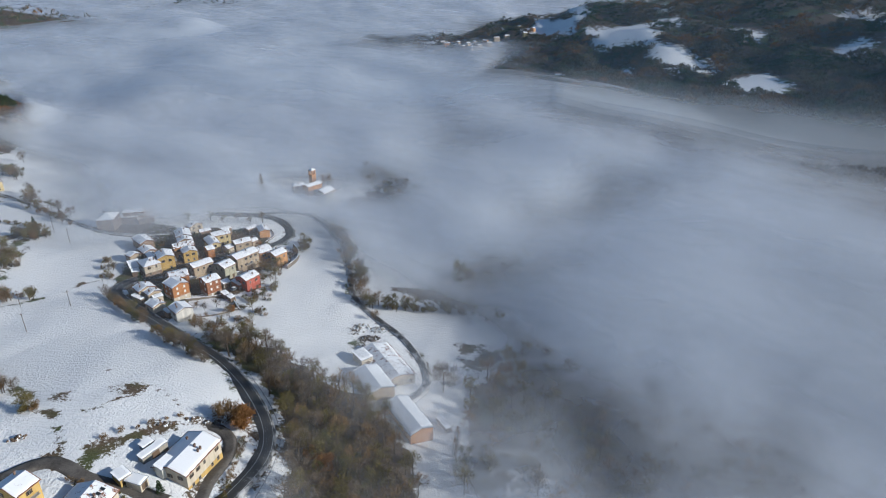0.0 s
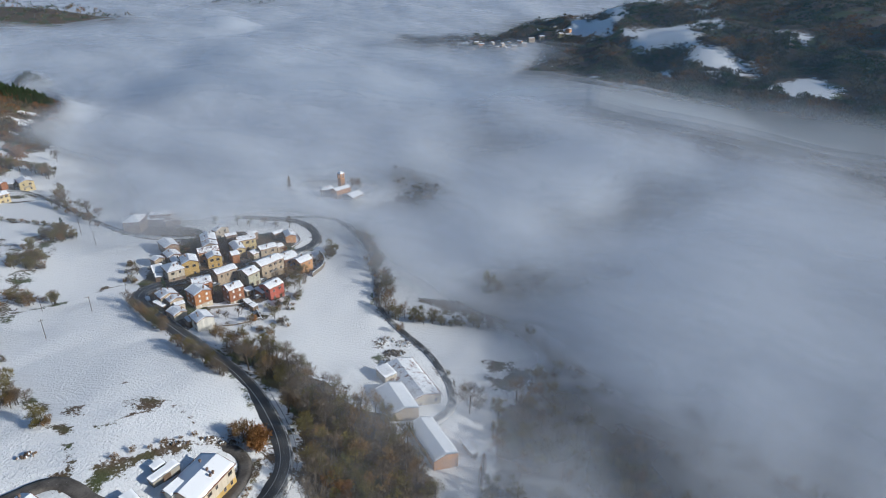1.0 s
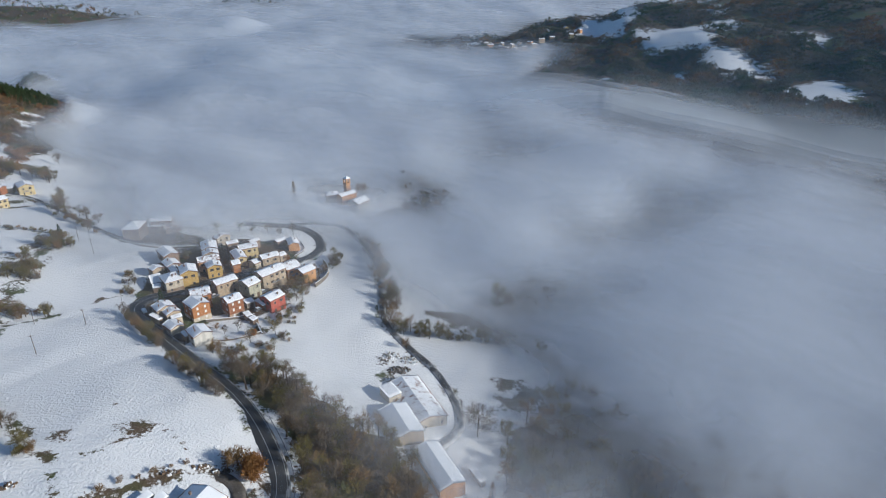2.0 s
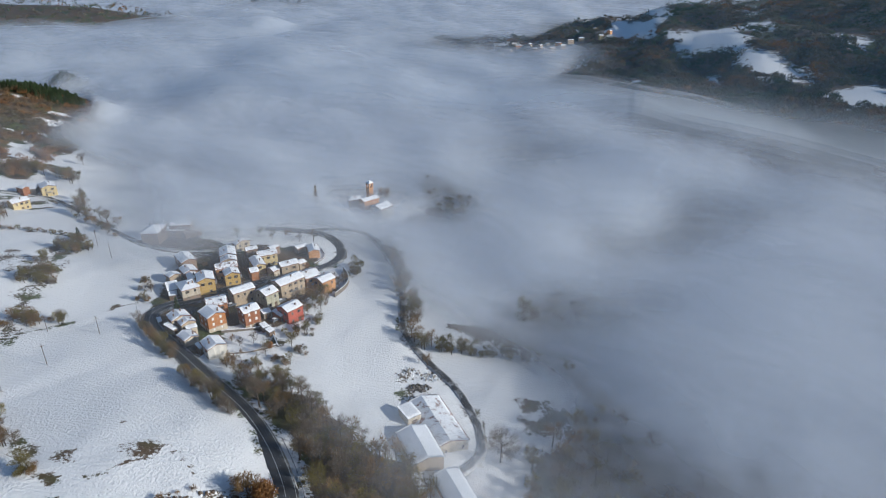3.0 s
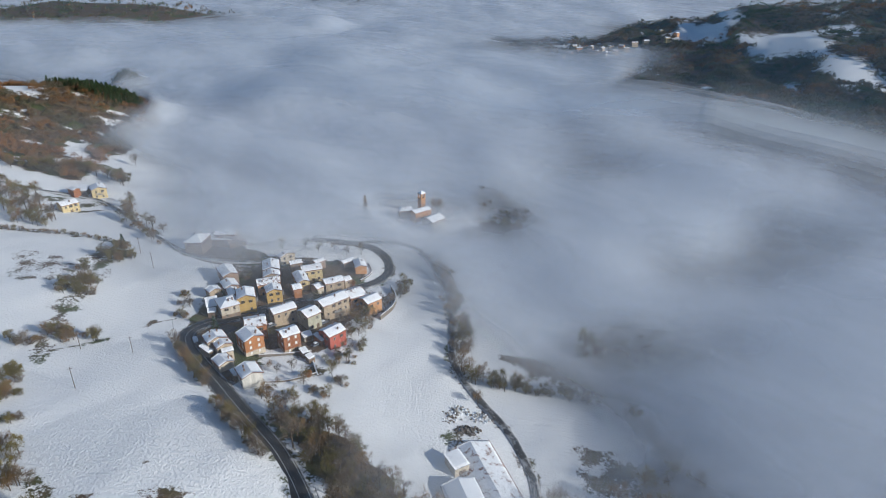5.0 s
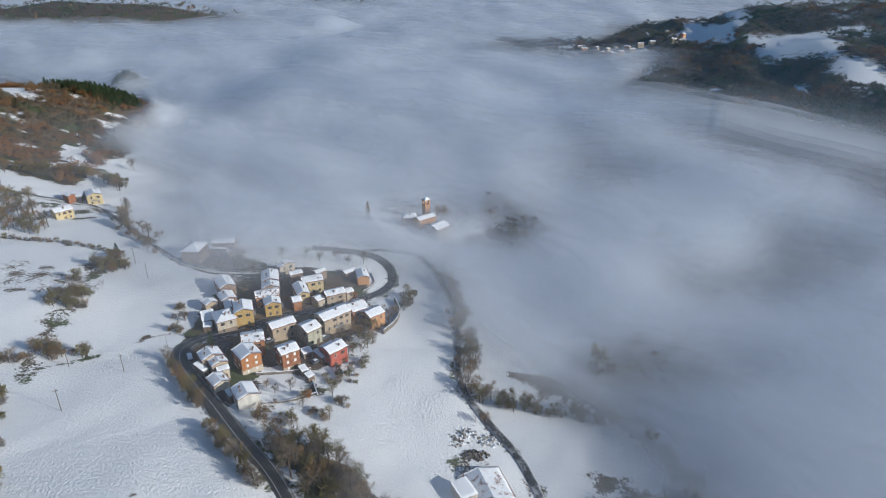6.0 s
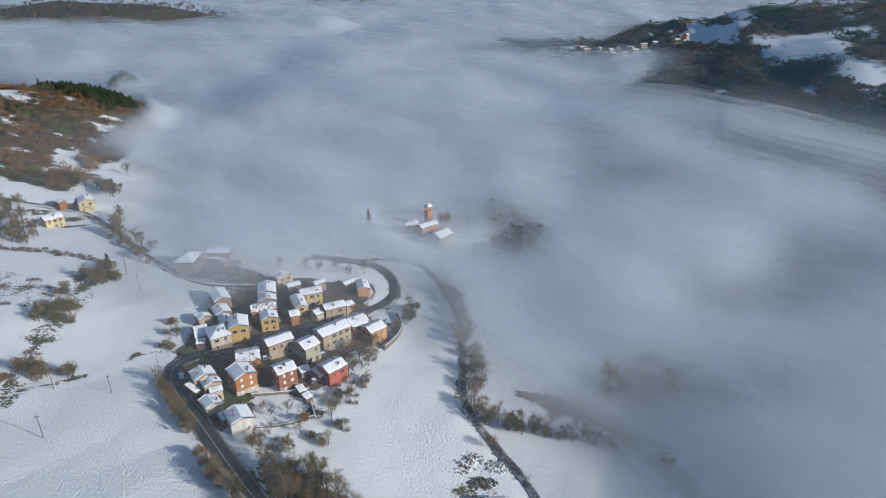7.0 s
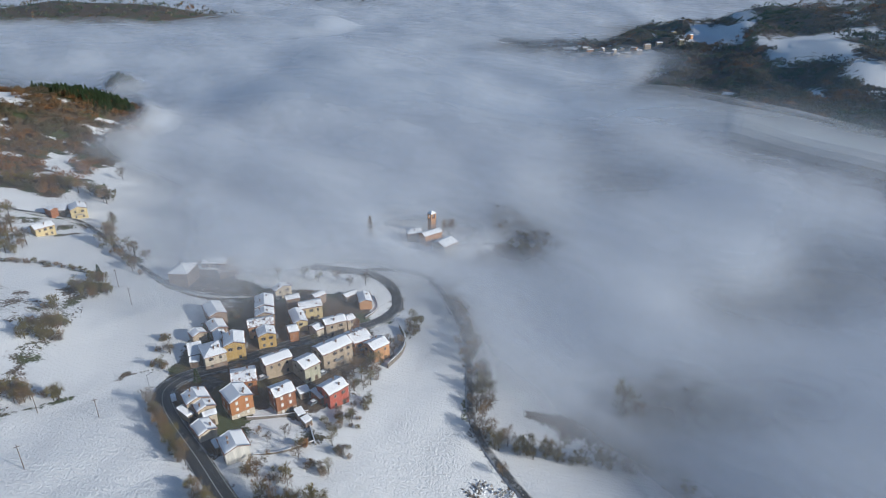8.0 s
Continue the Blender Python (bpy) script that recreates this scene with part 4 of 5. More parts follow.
house(-135.2, 276.9, 12.2, 8.7, 7.3, 121, "yellow", "bright yellow gabled house with dark shutters and snowy roof", storeys=2, balcony=True)
house(-140.4, 270.5, 11.2, 7.5, 9.4, 43, "cream", "cream house with a hipped snowy roof and brown shutters", storeys=2, hip=0.9, base="stone")
house(-154.9, 297.4, 11.2, 11.1, 6.9, 134, "stone", "brown stone barn with a snowy gabled roof", storeys=2, chimneys=0, shutters="", blank_ends=True)
house(-149.0, 288.2, 9.7, 7.6, 6.4, 134, "stone", "stone outbuilding with a snowy gabled roof", storeys=1, chimneys=1)
house(-144.3, 282.0, 9.4, 7.6, 4.2, 127, "beige", "beige outbuilding with a snowy gabled roof", storeys=1, chimneys=1)
house(-152.8, 280.9, 10.4, 4.4, 5.2, 143, "beige", "small beige hut with a snowy roof at the field edge", storeys=1, chimneys=0)
house(-139.7, 310.5, 9.2, 10.2, 7.5, 117, "stone", "old stone house with a stepped snowy roof", storeys=2, chimneys=2)
house(-135.6, 302.3, 9.1, 5.3, 7.4, 118, "beige", "beige house joined to an old stone neighbour", storeys=2, chimneys=2)
house(-133.2, 294.0, 9.8, 9.7, 6.9, 32, "peach", "peach-brown house with thawing snow on its roof", storeys=2, roof="thin")
house(-128.2, 288.3, 9.3, 6.3, 6.6, 123, "yellow", "small yellow gabled house with a balcony side", storeys=2, chimneys=1, balcony=True)
house(-186.7, 326.1, 12.7, 8.6, 11.9, 8, "stone", "brown brick farmhouse with a hipped snowy roof in the mist", storeys=2, hip=0.8, chimneys=2)
house(-178.2, 339.4, 11.2, 10.8, 7.0, 12, "stone", "long farm building with a flat-pitched snowy roof in mist", storeys=1, pitch=0.2, chimneys=0, windows=False, category="barn", name="barn")
house(-181.1, 337.3, 8.8, 11.3, 7.0, 9, "stone", "low lean-to barn with a snowy roof in the mist", storeys=1, pitch=0.15, chimneys=0, windows=False, category="barn", name="barn")
house(-173.9, 339.6, 7.4, 9.6, 5.2, 60, "stone", "open farm shelter with thawing snow on dark roofing", storeys=1, pitch=0.25, chimneys=0, windows=False, roof="patchy", tiles=METAL)
house(-131.0, 243.9, 11.7, 6.2, 7.2, 137, "beige", "beige house with a cross-gabled snowy roof by the road", storeys=2, chimneys=3)
house(-126.2, 240.9, 11.1, 4.3, 5.6, 139, "beige", "beige house extension with a snowy gabled roof", storeys=2, chimneys=2)
house(-121.8, 232.7, 9.8, 6.3, 5.5, 143, "cream", "low house with a snowy roof beside the main road", storeys=1, chimneys=1)
house(-71.5, 136.4, 15.8, 14.5, 10.9, 72, "cream", "long cream house with a yellow base and thick snowy roof", storeys=2, base="yellow", chimneys=4, pitch=0.3)
house(-104.4, 116.2, 24.5, 5.8, 7.9, 70, "yellow", "yellow house with a balcony and thick snowy roof", storeys=2, chimneys=1, balcony=True)
house(-88.3, 117.4, 19.3, 5.9, 11.4, 80, "cream", "low cream house with thawing snow and roof windows", storeys=1, roof="thin", chimneys=1, skylights=3)
house(-26.6, 196.8, -3.0, 16.2, 10.5, 119, "beige", "beige farm barn with a smooth snowy metal roof", storeys=1, chimneys=0, windows=False, category="barn", name="barn", tiles=METAL, pitch=0.3)
house(-23.3, 212.1, -5.9, 26.0, 13.5, 120, "cream", "long cream farm building with rust showing through roof snow", storeys=1, chimneys=0, roof="thin", category="barn", name="barn", pitch=0.28, shutters="")
house(-12.2, 179.4, -5.6, 20.0, 8.8, 120, "peach", "long tan farm barn with a snowy metal roof in mist", storeys=1, chimneys=0, windows=False, category="barn", name="barn", tiles=METAL, pitch=0.3)
house(-279.8, 348.7, 17.0, 9.0, 7.5, 61, "pale_yellow", "pale yellow house with two rows of windows and snowy roof", storeys=2, chimneys=1)
house(-286.0, 380.9, 15.2, 10.9, 8.2, 135, "pale_yellow", "pale yellow gabled house with a bright wall and snowy roof", storeys=2, chimneys=1, balcony=True)
house(-296.5, 373.5, 16.0, 6.4, 4.0, 159, "brick", "small red-brown outhouse with a snowy roof", storeys=1, chimneys=0, windows=False)
house(-90.9, 416.6, 1.2, 11.9, 6.0, 49, "peach", "church nave in peach plaster with a snowy roof in mist", storeys=1, chimneys=0, category="church", name="church", shutters="")
house(-81.1, 407.9, -0.2, 10.5, 9.7, 58, "white", "white hall with tall windows and a snowy roof in mist", storeys=2, chimneys=0, shutters="", category="hall", name="hall")
house(-100.7, 417.4, 0.9, 8.4, 6.9, 23, "stone", "rectory with a hipped snowy roof in the mist", storeys=2, hip=0.7, chimneys=1)

# ---- sheds and garages ----
shed(-81.0, 136.7, 60, 8.0, 2.0, 2.6, "grey", "long low shed with a thick snowy roof", 0.12)
shed(-83.7, 138.9, 59, 3.2, 2.0, 2.0, "grey", "small low shed with snow on its roof", 0.12)
shed(-75.6, 131.5, 67, 4.6, 2.5, 4.0, "white", "white annex with a snowy lean-to roof behind the long house", 0.25)
shed(-84.7, 126.3, 55, 3.1, 3.9, 2.6, "yellow", "low garage with a yellow side and snowy roof", 0.10)
shed(-80.5, 125.4, 76, 2.9, 4.4, 2.6, "cream", "low garage with a snowy roof beside the lane", 0.10)
shed(-148.1, 271.3, 36, 4.7, 6.3, 3.2, "stone", "low shed beside the cream house with snow on top", 0.20)
shed(-145.2, 266.0, 28, 3.1, 2.6, 2.5, "stone", "small lean-to with a snowy roof", 0.20)
shed(-114.3, 227.4, 51, 2.0, 3.4, 3.0, "stone", "snowy lean-to beside the white house", 0.15)
shed(-96.3, 261.0, 61, 2.0, 4.9, 3.2, "brick", "lean-to against the red house with a snowy roof", 0.20)
shed(-98.6, 250.9, 48, 2.3, 3.3, 2.3, "stone", "small garden shed with a snowy roof", 0.15)
shed(-95.1, 248.1, 56, 2.5, 2.6, 2.3, "stone", "small garden shed with a snowy roof", 0.15)
shed(-102.0, 262.0, 42, 3.5, 3.6, 2.6, "grey", "flat garage with a snowy roof between houses", 0.05)
shed(-123.1, 238.5, 40, 3.9, 2.0, 4.0, "cream", "low annex with a snowy roof beside the road", 0.15)
shed(-131.4, 238.2, 68, 2.0, 5.1, 3.0, "beige", "narrow lean-to with a snowy roof beside the road", 0.20)
shed(-32.4, 212.7, 41, 5.1, 6.6, 4.0, "cream", "farm annex with a flat snowy roof", 0.10)
shed(0.3, 180.6, 34, 2.0, 6.9, 2.6, "grey", "grey trailer shed with a snowy roof beside the barn", 0.05)
shed(-296.0, 379.5, 12, 8.6, 7.5, 3.0, "grey", "open shelter with a shaded snowy roof beside the lane", 0.15)



def bell_tower(x, y):
    z = h(x, y)
    ob = thing("bell_tower", pose(x, y, z, 0, 0, 50), "brick bell tower with open belfry and small snowy roof", "bell tower")
    w = 1.7
    part("shaft", Shape().box(-w, -w, -2, w, w, 9.5).box(-w - 0.25, -w - 0.25, 9.5, w + 0.25, w + 0.25, 9.9), WALLS["peach"], ob)
    bel = Shape()
    for sx in (-1, 1):
        for sy in (-1, 1):
            bel.box(sx * w - (0.7 if sx > 0 else 0), sy * w - (0.7 if sy > 0 else 0), 9.9, sx * w + (0.7 if sx < 0 else 0), sy * w + (0.7 if sy < 0 else 0), 12.6)
    part("belfry", bel.box(-w - 0.25, -w - 0.25, 12.6, w + 0.25, w + 0.25, 13.0), WALLS["peach"], ob)
    r = Shape().solid([(-w - 0.4, -w - 0.4, 13), (w + 0.4, -w - 0.4, 13), (w + 0.4, w + 0.4, 13), (-w - 0.4, w + 0.4, 13)], [(-0.1, -0.1, 14.6), (0.1, -0.1, 14.6), (0.1, 0.1, 14.6), (-0.1, 0.1, 14.6)])
    part("roof", r, SNOW["full"], ob, "small pointed roof with snow")
    part("bell", Shape().rod((0, 0, 11.2), (0, 0, 12.2), 0.55, 0.2, 8), METAL, ob, "dark bronze bell")


bell_tower(-93.5, 431)


def pole(x, y, tall, label, lamp=False, name="utility_pole"):
    ob = thing(name, pose(x, y, h(x, y), 0, 0, 40), label, "street lamp" if lamp else "pole")
    part("post", Shape().rod((0, 0, -0.8), (0, 0, tall), 0.08 if lamp else 0.12, 0.05 if lamp else 0.08, 8), LAMP_GREY if lamp else TIMBER, ob)
    if lamp:
        part("arm", Shape().rod((0, 0, tall - 0.1), (1.3, 0, tall + 0.4), 0.05, 0.04, 6), LAMP_GREY, ob)
        part("lamp_head", Shape().box(1.2, -0.14, tall + 0.34, 1.9, 0.14, tall + 0.5), LAMP_GREY, ob, "grey lamp head, unlit")
    else:
        part("crossarm", Shape().box(-0.8, -0.05, tall - 0.7, 0.8, 0.05, tall - 0.58), TIMBER, ob)
        for i in (-0.7, 0.7):
            part("insulator", Shape().rod((i, 0, tall - 0.58), (i, 0, tall - 0.36), 0.05, 0.04, 6), PALE, ob)
    return ob


for px, py, tall in ((-157, 203, 8.5), (-156, 230, 7.5), (-174, 226, 7.5), (-206, 307, 9), (-163, 308, 8.5), (-157, 305, 7), (-192, 296, 8)):
    pole(px, py, tall, "thin wooden utility pole standing in the snowy field")
for px, py in ((-123.5, 222.5), (-136.5, 232.5), (-151, 248), (-93, 199)):
    pole(px, py, 6.5, "grey street lamp with a curved arm beside the road", True, "street_lamp")


def car(x, y, turn, paint, label):
    """A parked car under a little snow."""
    ob = thing("car", pose(x, y, h(x, y) + 0.22, 0, 0, turn), label, "car", "parked cars")
    side = [(-2.0, 0.35), (-2.0, 0.80), (-1.75, 0.92), (-1.25, 1.42), (0.35, 1.45), (1.0, 0.98), (1.95, 0.82), (2.05, 0.40)]
    part("body", Shape().solid([(a, -0.82, b) for a, b in side], [(a, 0.82, b) for a, b in side]), paint, ob)
    for sy in (-0.83, 0.83):
        part("side_window", Shape().solid([(-1.2, sy - 0.01, 1.0), (0.75, sy - 0.01, 1.0), (0.3, sy - 0.01, 1.36), (-1.1, sy - 0.01, 1.36)], [(-1.2, sy + 0.01, 1.0), (0.75, sy + 0.01, 1.0), (0.3, sy + 0.01, 1.36), (-1.1, sy + 0.01, 1.36)]), GLASS, ob)
        for sx in (-1.25, 1.3):
            w = part("wheel", Shape().rod((sx, sy - 0.09, 0.32), (sx, sy + 0.09, 0.32), 0.32, 0.32, 12), TYRE, ob)
            part("rim", Shape().rod((sx, sy - 0.1, 0.32), (sx, sy + 0.1, 0.32), 0.18, 0.18, 8), METAL, w)
    part("snow_cover", Shape().solid([(-1.2, -0.75, 1.452), (0.3, -0.75, 1.458), (0.3, 0.75, 1.458), (-1.2, 0.75, 1.452)], [(-1.1, -0.65, 1.55), (0.2, -0.65, 1.55), (0.2, 0.65, 1.55), (-1.1, 0.65, 1.55)]), PLAIN_SNOW, ob, "thin snow on the car roof")


car(-100.5, 276.5, 54, CARPAINT, "dark grey parked car beside the long beige house")
car(-119, 266, 50, CARPAINT, "dark grey parked car in a yard")
car(-141, 246, 130, PLAIN_SNOW, "snow-covered parked car at the road bend")
car(-97, 259, 60, CARPAINT, "dark grey parked car near the red house")


def stone_wall(line, high, label, name="garden_wall"):
    pts = fine(line, 2.0)
    s = Shape()
    cap = Shape()
    for a, b in zip(pts[:-1], pts[1:]):
        d = np.array(b) - np.array(a)
        n = np.array([-d[1], d[0]]) / np.hypot(*d) * 0.2
        za, zb = h(*a), h(*b)
        low = [(*(a - n), za - 1.2), (*(b - n), zb - 1.2), (*(b + n), zb - 1.2), (*(a + n), za - 1.2)]
        top = [(*(a - n), za + high), (*(b - n), zb + high), (*(b + n), zb + high), (*(a + n), za + high)]
        s.solid(low, top)
        cap.solid([(p[0], p[1], p[2] + 0.004) for p in top], [(p[0], p[1], p[2] + 0.12) for p in top])
    ob = thing(name, Matrix(), label, "wall")
    part("masonry", s, STONE, ob)
    part("snow_cap", cap, PLAIN_SNOW, ob, "line of snow on the wall top")


stone_wall([(-80, 290), (-77, 303), (-79, 314), (-84, 322)], 2.2, "retaining wall along the bank below the street bend")
stone_wall([(-114, 244), (-104, 249), (-97, 254)], 0.9, "low stone garden wall below the orange house")
stone_wall([(-97, 253), (-93, 246), (-89, 240)], 0.7, "low stone wall beside the garden path")
stone_wall([(-104, 229), (-97, 233), (-90, 241)], 0.7, "low stone wall at the end of the garden")
stone_wall([(-100, 324), (-97, 336), (-103, 347)], 0.8, "low wall along the inner side of the street bend")


def guard_rail(line):
    """A steel rail on posts along the outer side of the bend."""
    pts = fine(line, 2.0)
    ob = thing("guard_rail", Matrix(), "grey steel guard rail along the outer bend of the road", "guard rail")
    rail = Shape()
    for a, b in zip(pts[:-1], pts[1:]):
        rail.rod((a[0], a[1], h(*a) + 0.75), (b[0], b[1], h(*b) + 0.75), 0.11, 0.11, 4)
    part("rail", rail, METAL, ob)
    for p in pts[::2]:
        part("post", Shape().box(p[0] - 0.06, p[1] - 0.06, h(*p) - 0.6, p[0] + 0.06, p[1] + 0.06, h(*p) + 0.8), METAL, ob)


guard_rail([(-52, 128), (-50.2, 142), (-50.4, 154), (-54, 164), (-60, 174), (-68, 185)])


# ---- trees near at hand ----
rng = random.Random(5)


def spread(outline, gap, kinds, grow=(0.75, 1.15), group="", limit=999, margin=0.0):
    """Trees of several kinds at uneven steps within an outline."""
    xs, ys = [p[0] for p in outline], [p[1] for p in outline]
    n, gx = 0, min(xs)
    while gx < max(xs):
        gy = min(ys)
        while gy < max(ys):
            px, py = gx + rng.uniform(-0.45, 0.45) * gap, gy + rng.uniform(-0.45, 0.45) * gap
            clear = min(float(off_line(px, py, line)) - half for line, half in ROADS)
            if n < limit and float(inside(px, py, outline)) > margin and clear > 2.2:
                tree(kinds[rng.randrange(len(kinds))], px, py, rng.uniform(*grow), group=group)
                n += 1
            gy += gap
        gx += gap


def along(line, gap, kinds, grow=(0.7, 1.2), wander=1.0, group=""):
    for p in fine(line, gap):
        tree(kinds[rng.randrange(len(kinds))], p[0] + rng.uniform(-wander, wander), p[1] + rng.uniform(-wander, wander), rng.uniform(*grow), group=group)


spread(WOOD, 3.9, ["tall_bare_tree", "bare_tree", "bare_tree", "bare_tree", "ivy_tree", "shrub", "tall_bare_tree"], (0.7, 1.1), "trees of the roadside wood")
spread(LOW_WOOD, 6.2, ["tall_bare_tree", "bare_tree", "ivy_tree", "tall_bare_tree"], (0.85, 1.2), "trees of the misty wood")
spread(BANK, 3.6, ["shrub", "bare_tree", "shrub"], (0.45, 0.8), "bushes on the village bank")
for bx, by, br, bn in ((-156, 263, 4.0, 9), (-164, 277, 3.0, 6), (-160, 270, 3.0, 5), (-83, 254, 4.5, 10), (-82, 264, 3.5, 7), (-79, 322, 3.5, 9), (-78, 331, 3.0, 6), (-88, 288, 3.5, 7), (-84, 232, 4.5, 9), (-80, 240, 3.5, 6),
                       (-103, 221, 3.5, 6), (-92, 224, 4.0, 7), (-148, 302, 3.0, 5), (-127, 300, 2.0, 3), (-111, 292, 2.0, 4), (-128, 268, 2.0, 3), (-112, 262, 2.0, 3), (-146, 316, 4.0, 7), (-158, 322, 5.0, 8)):
    for i in range(bn):
        a, r = rng.uniform(0, 6.28), br * rng.random() ** 0.5
        tree(rng.choice(["garden_bush", "garden_bush", "garden_bush", "bare_tree"]), bx + r * math.cos(a), by + r * math.sin(a), rng.uniform(0.4, 0.75), group="bushes of the village gardens")
along(STREAM, 1.3, ["streamside_tree", "shrub", "ivy_tree", "shrub"], (0.6, 1.05), 2.6, "trees along the stream")
along([(-55, 318), (-50, 305), (-46, 290), (-43, 275)], 4.0, ["bare_tree", "shrub"], (0.6, 0.95), 3.0, "trees along the lower lane")
along([(-60, 345), (-66, 357), (-74, 369)], 4.5, ["bare_tree", "shrub"], (0.6, 0.9), 2.0, "trees along the lower lane")
along(FAR_HEDGE, 1.6, ["streamside_tree", "shrub", "streamside_tree"], (0.6, 1.1), 2.4, "hedge in the misty field")
along([(-86, 190.5), (-93, 196), (-103, 203.5), (-112, 211)], 1.3, ["bare_tree", "shrub", "bare_tree"], (0.6, 0.95), 1.0, "bushes along the main road")
along([(-120, 218.5), (-129, 226), (-138, 233.5), (-147.5, 243)], 1.5, ["shrub", "shrub", "bare_tree"], (0.65, 1.0), 0.8, "bushes along the main road")
tree("oak_tree", -62.5, 156, 1.15, label="round oak with orange-brown leaves beside the road")
tree("bare_tree", -67.5, 157.5, 1.0, 0)
tree("shrub", -66, 158.5, 1.6, 0)
tree("shrub", -69.5, 159, 1.5, 0)
tree("bare_tree", -71, 159.5, 0.65, 0)
tree("oak_tree", -36, 147, 0.9, 1, label="orange-leaved oak at the edge of the wood")
tree("oak_tree", -41, 150, 0.7)
tree("broad_tree", 0, 202, 1.0, label="large spreading leafless tree beside the farm lane")
tree("bare_tree", -31, 250, 0.7, 0)
tree("poplar_tree", -123, 406, 1.0)
tree("poplar_tree", -119.5, 404, 0.45)
tree("poplar_tree", 5, 171, 0.7, label="narrow golden poplar beside the trailer shed")
tree("poplar_tree", 4, 166, 0.6, label="narrow golden poplar beside the trailer shed")
tree("bare_tree", -83, 430, 1.5, 0)
tree("bare_tree", -313, 454, 1.0, 1, label="single round leafless tree on the misty rise")
for bx, by, br, bn in ((-207, 264, 7.5, 30), (-203, 270, 4.0, 9), (-187, 230, 5.5, 18), (-195, 223, 4.5, 12), (-176, 234, 3.0, 6), (-212, 298, 6.5, 24), (-218, 308, 4.0, 9), (-216, 281, 2.5, 5),
                       (-148, 169, 4.0, 10), (-138, 159, 4.0, 10), (-122, 149.5, 2.8, 7), (-174, 192, 5.0, 13), (-178, 200, 4.0, 8), (-162, 182, 3.0, 5)):
    for i in range(bn):
        a, r = rng.uniform(0, 6.28), br * rng.random() ** 0.5
        tree(rng.choice(["field_bush", "bare_tree", "field_bush", "bare_tree", "ivy_tree"]), bx + 1.3 * r * math.cos(a), by + 0.8 * r * math.sin(a), rng.uniform(0.5, 0.85), group="bushes at the field edge")
tree("fir_tree", -219, 312, 0.75)
spread([(-345, 374), (-318, 366), (-303, 357), (-291, 346), (-273, 331), (-266, 316), (-284, 312), (-310, 334), (-350, 358)], 4.6, ["bare_tree", "tall_bare_tree", "ivy_tree", "tall_bare_tree", "shrub"], (0.6, 0.9), "trees beside the hamlet")
along([(-59, 126), (-60.5, 136), (-59.5, 146), (-61, 151)], 1.5, ["shrub"], (0.35, 0.6), 0.5, "hedge between drive and road")
along([(-250, 352), (-236, 342), (-222, 333), (-208, 324)], 3.0, ["bare_tree", "shrub", "bare_tree"], (0.6, 0.95), 2.5, "trees along the hamlet lane")
along([(-97, 124), (-90, 121), (-82, 120.5)], 1.5, ["shrub"], (0.35, 0.5), 0.4, "hedge along the lane")
along([(-95, 140), (-88, 147), (-80, 154)], 3.0, ["shrub"], (0.3, 0.6), 1.0, "bushes above the sheds")
along([(-66, 354), (-55, 331), (-48, 309), (-42, 291), (-41, 275)], 1.5, ["streamside_tree", "shrub", "streamside_tree"], (0.5, 0.95), 2.2, "trees along the lower lane")
tree("ivy_tree", -205, 301, 0.5)
tree("fir_tree", -139, 257, 0.7)
tree("fir_tree", -74.5, 124.5, 0.6)
tree("fir_tree", -103, 115, 0.6)
tree("fir_tree", -132.5, 301, 0.5)
for px, py, size in ((-107, 238, 0.5), (-103, 236, 0.5), (-99, 240, 0.6), (-93, 236, 0.6), (-91, 232, 0.7), (-100, 230, 0.4), (-88, 300, 0.8), (-91, 282, 0.8), (-94, 278, 0.7), (-86, 288, 0.7)):
    tree("bare_tree", px, py, size)
tree("oak_tree", -92, 238, 0.45)
tree("oak_tree", -101, 314, 0.6)
for px, py in ((-117, 352), (-125, 356), (-132, 350), (-110, 356), (-140, 352), (-150, 345)):
    tree("bare_tree" if px < -112 else "tall_bare_tree", px, py, 0.7)
along([(-262, 372), (-245, 352), (-228, 345), (-215, 336)], 6, ["bare_tree", "tall_bare_tree"], (0.7, 1.1), 3.0, "trees along the hamlet lane")
along([(-356, 392), (-340, 402), (-328, 411), (-312, 414), (-300, 414), (-290, 410), (-284, 404)], 2.4, ["bare_tree", "ivy_tree", "tall_bare_tree"], (0.7, 1.1), 3.4, "trees at the foot of the hill")
for px, py, size in ((-294, 414, 1.0), (-291, 411, 0.85), (-297, 417, 0.8)):
    tree("fir_tree", px, py, size)
along([(-290, 304), (-267, 309), (-256, 313), (-243, 315), (-230, 316), (-218, 315)], 1.7, ["shrub"], (0.35, 0.75), 1.0, "hedge between the snowy meadows")


